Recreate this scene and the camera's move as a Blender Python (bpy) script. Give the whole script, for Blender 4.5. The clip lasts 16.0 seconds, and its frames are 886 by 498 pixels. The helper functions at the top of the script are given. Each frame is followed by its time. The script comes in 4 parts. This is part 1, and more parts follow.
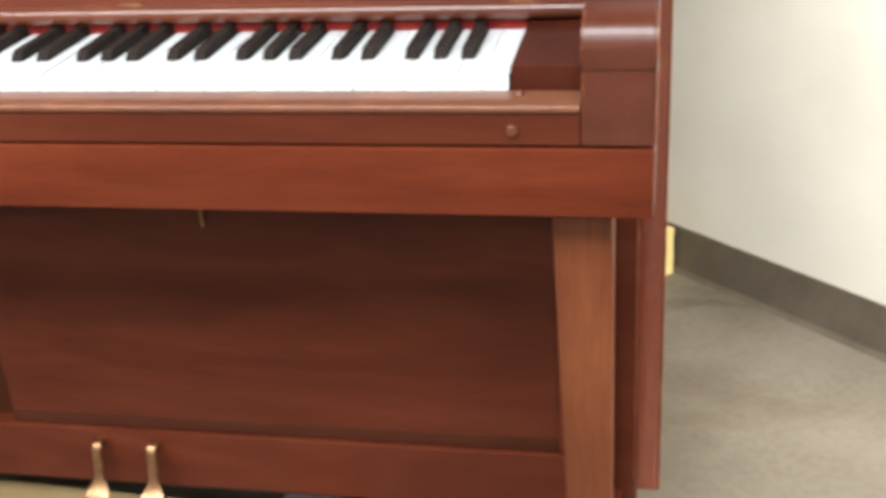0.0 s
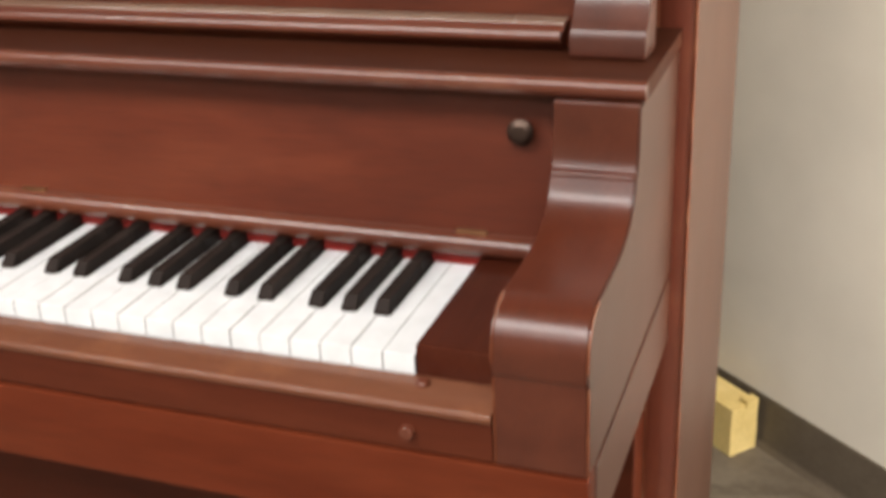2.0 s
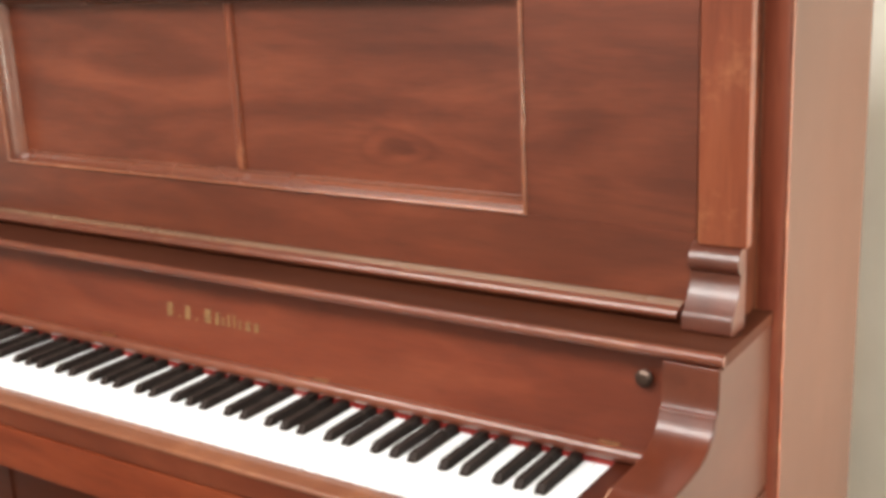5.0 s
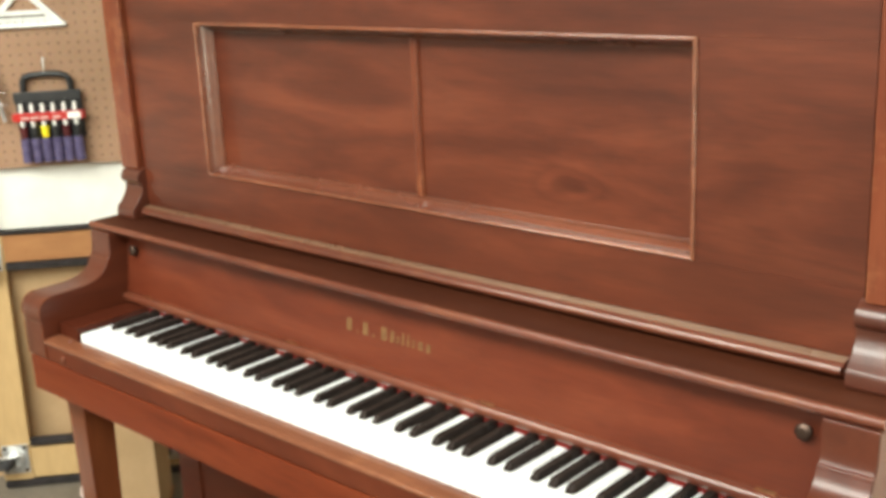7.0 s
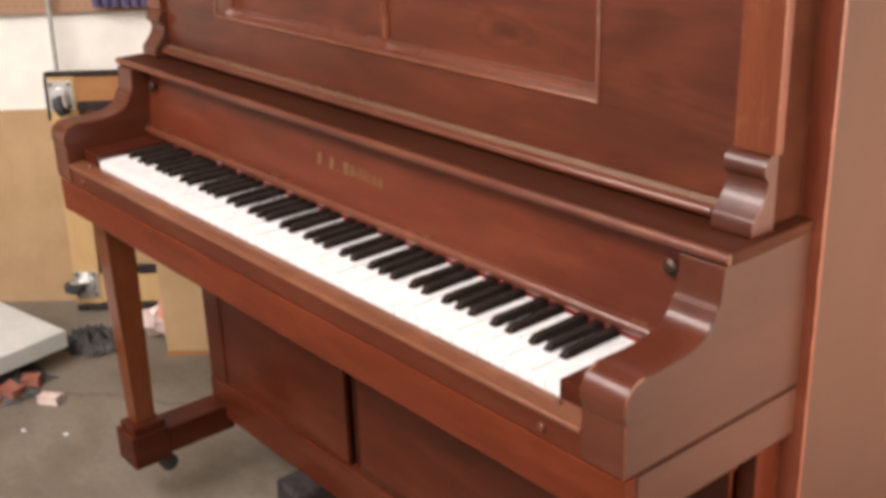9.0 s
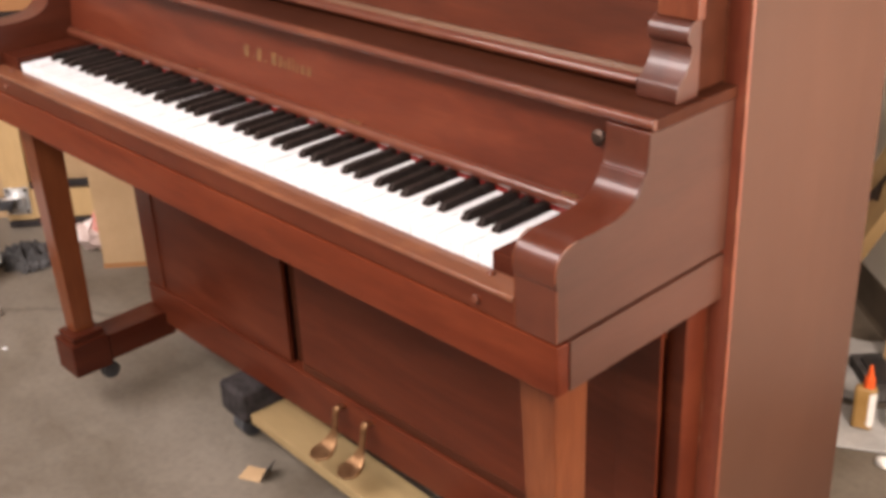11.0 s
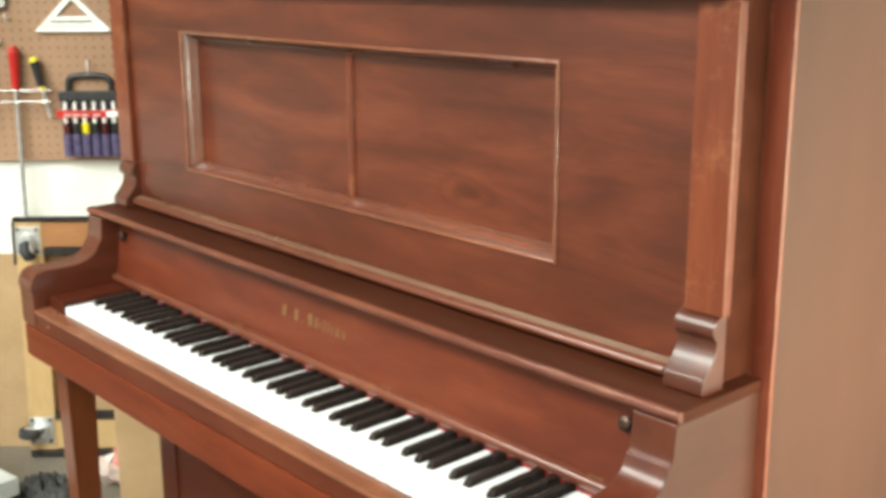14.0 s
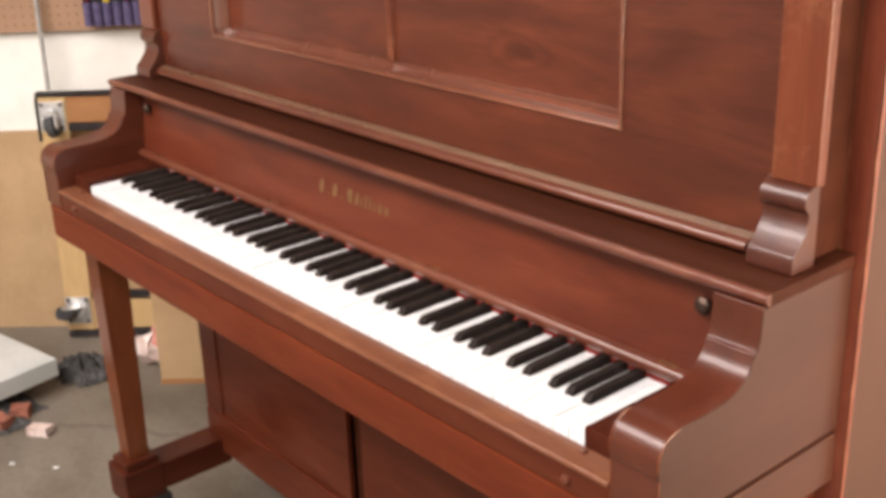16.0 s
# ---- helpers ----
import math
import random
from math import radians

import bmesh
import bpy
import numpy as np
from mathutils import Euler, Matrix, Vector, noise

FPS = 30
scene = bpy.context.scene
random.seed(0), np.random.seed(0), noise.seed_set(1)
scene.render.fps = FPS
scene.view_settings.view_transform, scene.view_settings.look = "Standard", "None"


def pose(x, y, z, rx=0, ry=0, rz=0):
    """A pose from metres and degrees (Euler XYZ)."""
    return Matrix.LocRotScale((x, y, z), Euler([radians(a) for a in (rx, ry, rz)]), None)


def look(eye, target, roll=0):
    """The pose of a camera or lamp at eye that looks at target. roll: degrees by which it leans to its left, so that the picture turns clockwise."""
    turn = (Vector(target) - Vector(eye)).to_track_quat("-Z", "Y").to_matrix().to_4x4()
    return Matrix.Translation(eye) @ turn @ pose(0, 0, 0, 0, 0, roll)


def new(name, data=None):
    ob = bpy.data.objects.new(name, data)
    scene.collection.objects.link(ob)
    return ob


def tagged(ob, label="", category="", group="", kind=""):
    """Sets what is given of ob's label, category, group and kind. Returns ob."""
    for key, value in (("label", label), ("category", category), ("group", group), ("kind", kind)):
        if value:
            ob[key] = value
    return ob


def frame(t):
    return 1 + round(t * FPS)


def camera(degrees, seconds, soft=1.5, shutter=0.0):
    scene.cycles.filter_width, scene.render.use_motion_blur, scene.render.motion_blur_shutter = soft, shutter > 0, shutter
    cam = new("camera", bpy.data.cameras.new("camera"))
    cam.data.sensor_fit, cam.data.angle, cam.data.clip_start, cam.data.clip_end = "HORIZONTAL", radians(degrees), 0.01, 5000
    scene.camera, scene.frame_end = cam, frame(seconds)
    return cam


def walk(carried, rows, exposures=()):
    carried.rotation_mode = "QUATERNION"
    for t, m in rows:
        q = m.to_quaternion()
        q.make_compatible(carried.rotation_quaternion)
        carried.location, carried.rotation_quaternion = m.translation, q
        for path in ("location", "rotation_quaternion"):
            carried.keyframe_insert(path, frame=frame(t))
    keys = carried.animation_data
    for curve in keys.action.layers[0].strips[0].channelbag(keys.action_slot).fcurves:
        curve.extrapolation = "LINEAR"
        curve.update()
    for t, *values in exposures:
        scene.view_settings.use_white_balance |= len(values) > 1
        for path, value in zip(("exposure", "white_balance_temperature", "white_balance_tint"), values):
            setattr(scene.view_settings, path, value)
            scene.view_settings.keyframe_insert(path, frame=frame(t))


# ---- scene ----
import collections

# ---------- camera ----------
cam = camera(43.0, 16.0, soft=4.0, shutter=0.5)
PATH = [
    (0, (0.749, -0.938, 1.045), (0.374, 0.812, 0.151), -4.0),
    (0.5, (0.784, -0.883, 1.058), (0.45, 0.878, 0.171), -4.0),
    (1, (0.82, -0.782, 1.065), (0.435, 0.978, 0.196), -4.7),
    (1.5, (0.859, -0.671, 1.083), (0.358, 1.063, 0.223), -3.6),
    (2, (0.874, -0.611, 1.113), (0.226, 1.094, 0.293), -2.9),
    (2.5, (0.828, -0.546, 1.178), (0.276, 1.186, 0.344), -2.5),
    (3, (0.888, -0.535, 1.199), (0.147, 1.206, 0.551), -2.6),
    (3.5, (0.982, -0.655, 1.254), (0.008, 0.978, 0.636), -2.0),
    (4, (1.05, -0.714, 1.299), (-0.035, 0.854, 0.696), -2.5),
    (4.5, (1.09, -0.797, 1.32), (-0.003, 0.762, 0.707), -2.1),
    (5, (1.104, -0.904, 1.307), (0.029, 0.7, 0.786), -2.7),
    (5.2, (1.101, -0.931, 1.325), (-0.003, 0.641, 0.768), -2.0),
    (7.3, (1.154, -0.927, 1.387), (-0.189, 0.459, 0.862), -2.9),
    (7.5, (1.188, -0.905, 1.383), (-0.175, 0.463, 0.863), -2.7),
    (8, (1.307, -0.824, 1.371), (-0.137, 0.438, 0.805), -0.7),
    (8.5, (1.391, -0.805, 1.358), (-0.098, 0.376, 0.733), -0.6),
    (9, (1.408, -0.812, 1.355), (-0.03, 0.366, 0.618), -2.0),
    (9.5, (1.42, -0.811, 1.344), (0.006, 0.364, 0.556), -2.9),
    (10, (1.422, -0.803, 1.341), (0.026, 0.357, 0.494), -3.5),
    (10.2, (1.422, -0.811, 1.327), (0.044, 0.357, 0.468), -3.2),
    (12.3, (1.457, -0.832, 1.307), (0.17, 0.458, 0.483), -2.2),
    (12.5, (1.454, -0.841, 1.313), (0.162, 0.467, 0.525), -1.4),
    (13, (1.45, -0.846, 1.348), (0.089, 0.463, 0.689), -1.2),
    (13.5, (1.443, -0.854, 1.391), (0.043, 0.458, 0.827), -1.1),
    (14, (1.438, -0.839, 1.377), (-0.013, 0.448, 0.889), -0.3),
    (14.5, (1.422, -0.826, 1.397), (-0.068, 0.412, 0.897), -0.8),
    (15, (1.41, -0.813, 1.389), (-0.092, 0.399, 0.863), -1.5),
    (15.5, (1.386, -0.794, 1.357), (-0.098, 0.396, 0.741), -1.5),
    (16, (1.324, -0.771, 1.345), (-0.115, 0.422, 0.634), -2.0),
]
# seconds, stops, kelvin and tint of the white balance
EXPOSURES = [(0.0, 0.4, 5900, 3), (0.5, -0.13, 6350, 5), (1.0, -0.25, 6550, 9), (2.2, -0.15, 6500, 10), (2.6, -0.12, 6500, 10), (3.0, 0.15, 6500, 10), (3.6, 0.42, 6500, 10), (5.0, 0.45, 6500, 8), (7.5, 0.43, 6600, -2), (8.0, 0.28, 6650, 12), (8.5, 0.02, 6800, 17),
             (9.0, 0.02, 6850, 18), (10.0, 0.02, 6850, 22), (12.3, 0.37, 6600, 12), (13.2, 0.42, 6350, -4), (14.5, 0.52, 6350, -4), (15.0, 0.24, 6500, 8), (15.5, 0.14, 6750, 15), (16.0, 0.14, 6800, 17)]
walk(cam, [(t, look(eye, target, roll)) for t, eye, target, roll in PATH], EXPOSURES)

# ---------- the room's frame ----------
# the workshop stands askew to the piano: right wall through RW along RD, left wall through LW along LD
RW, RD = Vector((0.91, 1.087, 0.0)), Vector((0.7566, -0.6538, 0.0))
LW, LD = Vector((-2.004, 0.221, 0.0)), Vector((0.6538, 0.7566, 0.0))
RN, LN = Vector((-0.6538, -0.7566, 0.0)), Vector((0.7566, -0.6538, 0.0))
FLOOR = -0.075  # the piano stands on a moving dolly, so the floor lies below its own casters


# ---------- light ----------
world = bpy.data.worlds.new("workshop_world")
scene.world = world
world.use_nodes = True
world.node_tree.nodes["Background"].inputs[0].default_value = (0.9, 0.85, 0.8, 1)
world.node_tree.nodes["Background"].inputs[1].default_value = 0.02


def area_lamp(name, eye, target, sx, sy, watts, colour):
    d = bpy.data.lights.new(name, "AREA")
    d.shape, d.size, d.size_y, d.energy, d.color = "RECTANGLE", sx, sy, watts, colour
    ob = new(name, d)
    ob.matrix_world = look(eye, target)
    return ob


# assumed ceiling lamps, all out of view
area_lamp("unseen_ceiling_lamp", (-0.35, -1.65, 2.64), (-0.35, -1.65, 0), 2.8, 1.0, 165, (1.0, 0.98, 0.95))
area_lamp("unseen_ceiling_lamp", (0.2, -3.6, 2.64), (0.2, -3.6, 0), 4.0, 1.0, 120, (1.0, 0.98, 0.95))
# added lamp without a known source, brightens the strips from front right
area_lamp("unseen_ceiling_lamp", (2.0, -2.0, 2.64), (2.0, -2.0, 0), 1.2, 0.6, 54, (1.0, 0.98, 0.95))
# work lamp beside the piano, turned to the wall
area_lamp("work_lamp", (1.55, 0.2, 1.08), (1.42, 0.87, 0.7), 0.3, 0.3, 31, (1.0, 0.88, 0.74))


# ---------- materials ----------
def base_material(name, rough=0.5, metal=0.0, spec=0.5, coat=0.0):
    m = bpy.data.materials.new(name)
    m.use_nodes = True
    nt = m.node_tree
    b = nt.nodes["Principled BSDF"]
    b.inputs["Roughness"].default_value, b.inputs["Metallic"].default_value = rough, metal
    b.inputs["Specular IOR Level"].default_value, b.inputs["Coat Weight"].default_value = spec, coat
    b.inputs["Coat Roughness"].default_value = 0.16
    return m, nt, b


def node(nt, kind, **inputs):
    n = nt.nodes.new(kind)
    for k, v in inputs.items():
        n.inputs[k.replace("_", " ")].default_value = v
    return n


def ramp(nt, fac, stops):
    r = nt.nodes.new("ShaderNodeValToRGB")
    el = r.color_ramp.elements
    el[0].position, el[0].color = stops[0][0], (*stops[0][1], 1)
    el[1].position, el[1].color = stops[-1][0], (*stops[-1][1], 1)
    for p, c in stops[1:-1]:
        e = el.new(p)
        e.color = (*c, 1)
    nt.links.new(fac, r.inputs[0])
    return r.outputs[0]


def mapped(nt, scale):
    tc = nt.nodes.new("ShaderNodeTexCoord")
    mp = nt.nodes.new("ShaderNodeMapping")
    mp.inputs["Scale"].default_value = scale
    nt.links.new(tc.outputs["Object"], mp.inputs["Vector"])
    return mp.outputs[0]


def bumped(nt, b, height, strength, distance):
    bp = nt.nodes.new("ShaderNodeBump")
    bp.inputs["Strength"].default_value, bp.inputs["Distance"].default_value = strength, distance
    nt.links.new(height, bp.inputs["Height"])
    nt.links.new(bp.outputs[0], b.inputs["Normal"])


def mix(nt, fac, a, b, kind="MIX"):
    m = nt.nodes.new("ShaderNodeMix")
    m.data_type, m.blend_type = "RGBA", kind
    for sock, v in ((m.inputs[0], fac), (m.inputs[6], a), (m.inputs[7], b)):
        if isinstance(v, (int, float)):
            sock.default_value = v
        elif isinstance(v, tuple):
            sock.default_value = (*v, 1)
        else:
            nt.links.new(v, sock)
    return m.outputs[2]


def varnished(name, axis, dark, mid, light, rough=0.38, figure=0.5, wear=0.0, coat=0.4, spec=0.1, relief=0.03, coat_rough=0.13, swirl=1.0, pore=0.3, knot=None, smudge=0.35):
    """Varnished wood with the grain along the given axis."""
    m, nt, b = base_material(name, rough, 0, spec, coat)
    b.inputs["Coat Roughness"].default_value = coat_rough
    long_s, cross = 1.6, 22.0
    sc = [cross, cross, cross]
    sc["xyz".index(axis)] = long_s
    grain = node(nt, "ShaderNodeTexNoise", Scale=1.0, Detail=6.0, Roughness=0.62, Distortion=0.6 * swirl)
    nt.links.new(mapped(nt, sc), grain.inputs["Vector"])
    fs = [7.0, 7.0, 7.0]
    fs["xyz".index(axis)] = 1.5
    flame = node(nt, "ShaderNodeTexNoise", Scale=1.0, Detail=3.0, Roughness=0.55, Distortion=2.2 * swirl)
    nt.links.new(mapped(nt, fs), flame.inputs["Vector"])
    ps = [420.0, 420.0, 420.0]
    ps["xyz".index(axis)] = 26.0
    pores = node(nt, "ShaderNodeTexNoise", Scale=1.0, Detail=2.0)
    nt.links.new(mapped(nt, ps), pores.inputs["Vector"])
    c1 = ramp(nt, grain.outputs[0], [(0.3, dark), (0.5, mid), (0.72, light)])
    c2 = ramp(nt, flame.outputs[0], [(0.36, dark), (0.52, mid), (0.68, light)])
    col = mix(nt, figure, c1, c2)
    pr = ramp(nt, pores.outputs[0], [(0.35, (0.62, 0.6, 0.58)), (0.55, (1, 1, 1))])
    col = mix(nt, pore, col, pr, "MULTIPLY")
    # broad darker clouds of stain along the grain
    cs = [5.0, 5.0, 5.0]
    cs["xyz".index(axis)] = 1.9
    cloud = node(nt, "ShaderNodeTexNoise", Scale=1.0, Detail=4.0, Roughness=0.6, Distortion=0.8)
    nt.links.new(mapped(nt, cs), cloud.inputs["Vector"])
    col = mix(nt, smudge, col, ramp(nt, cloud.outputs[0], [(0.36, (0.6, 0.55, 0.52)), (0.5, (1.0, 0.98, 0.97)), (0.66, (1.22, 1.2, 1.16))]), "MULTIPLY")
    if knot:
        # one lens-shaped knot in the veneer, at the given x and z
        tc, mp = nt.nodes.new("ShaderNodeTexCoord"), nt.nodes.new("ShaderNodeMapping")
        mp.inputs["Location"].default_value, mp.inputs["Scale"].default_value = (-knot[0], 0, -2.3 * knot[1]), (1, 0, 2.3)
        nt.links.new(tc.outputs["Object"], mp.inputs["Vector"])
        ln = nt.nodes.new("ShaderNodeVectorMath")
        ln.operation = "LENGTH"
        nt.links.new(mp.outputs[0], ln.inputs[0])
        wob = nt.nodes.new("ShaderNodeMath")
        wob.operation = "MULTIPLY_ADD"
        wob.inputs[1].default_value = 0.07
        nt.links.new(flame.outputs[0], wob.inputs[0])
        nt.links.new(ln.outputs["Value"], wob.inputs[2])
        rings = ramp(nt, wob.outputs[0], [(0.045, (0.6, 0.54, 0.5)), (0.06, (0.72, 0.68, 0.64)), (0.07, (1.08, 1.08, 1.08)), (0.084, (1.04, 1.04, 1.04)), (0.09, (0.84, 0.8, 0.78)), (0.108, (1, 1, 1)), (0.15, (1, 1, 1))])
        col = mix(nt, 0.8, col, rings, "MULTIPLY")
    if wear:
        w = node(nt, "ShaderNodeTexNoise", Scale=14.0, Detail=5.0, Roughness=0.7)
        nt.links.new(mapped(nt, (1, 1, 1)), w.inputs["Vector"])
        f = ramp(nt, w.outputs[0], [(0.52, (0, 0, 0)), (0.7, (wear, wear, wear))])
        col = mix(nt, f, col, (0.3, 0.12, 0.052))
    nt.links.new(col, b.inputs["Base Color"])
    sm = node(nt, "ShaderNodeTexNoise", Scale=5.0, Detail=4.0)
    nt.links.new(mapped(nt, (1, 1, 1)), sm.inputs["Vector"])
    mr = node(nt, "ShaderNodeMapRange")
    mr.inputs["To Min"].default_value, mr.inputs["To Max"].default_value = rough - 0.07, rough + 0.12
    nt.links.new(sm.outputs[0], mr.inputs[0])
    nt.links.new(mr.outputs[0], b.inputs["Roughness"])
    if relief:
        bumped(nt, b, grain.outputs[0], relief, 0.002)
    return m


def speckled(name, colours, scale=8.0, rough=0.6, fine=90.0, bump=0.1, metal=0.0, spec=0.4, scl=(1, 1, 1)):
    """A matt surface with stains and fine grain, from two or more colours."""
    m, nt, b = base_material(name, rough, metal, spec)
    big = node(nt, "ShaderNodeTexNoise", Scale=scale, Detail=6.0, Roughness=0.6)
    nt.links.new(mapped(nt, scl), big.inputs["Vector"])
    small = node(nt, "ShaderNodeTexNoise", Scale=fine, Detail=3.0)
    nt.links.new(mapped(nt, scl), small.inputs["Vector"])
    n = len(colours) - 1
    col = ramp(nt, big.outputs[0], [(0.35 + 0.3 * i / max(n, 1), c) for i, c in enumerate(colours)])
    fr = ramp(nt, small.outputs[0], [(0.35, (0.86, 0.86, 0.86)), (0.65, (1, 1, 1))])
    nt.links.new(mix(nt, 0.6, col, fr, "MULTIPLY"), b.inputs["Base Color"])
    bumped(nt, b, small.outputs[0], bump, 0.002)
    return m


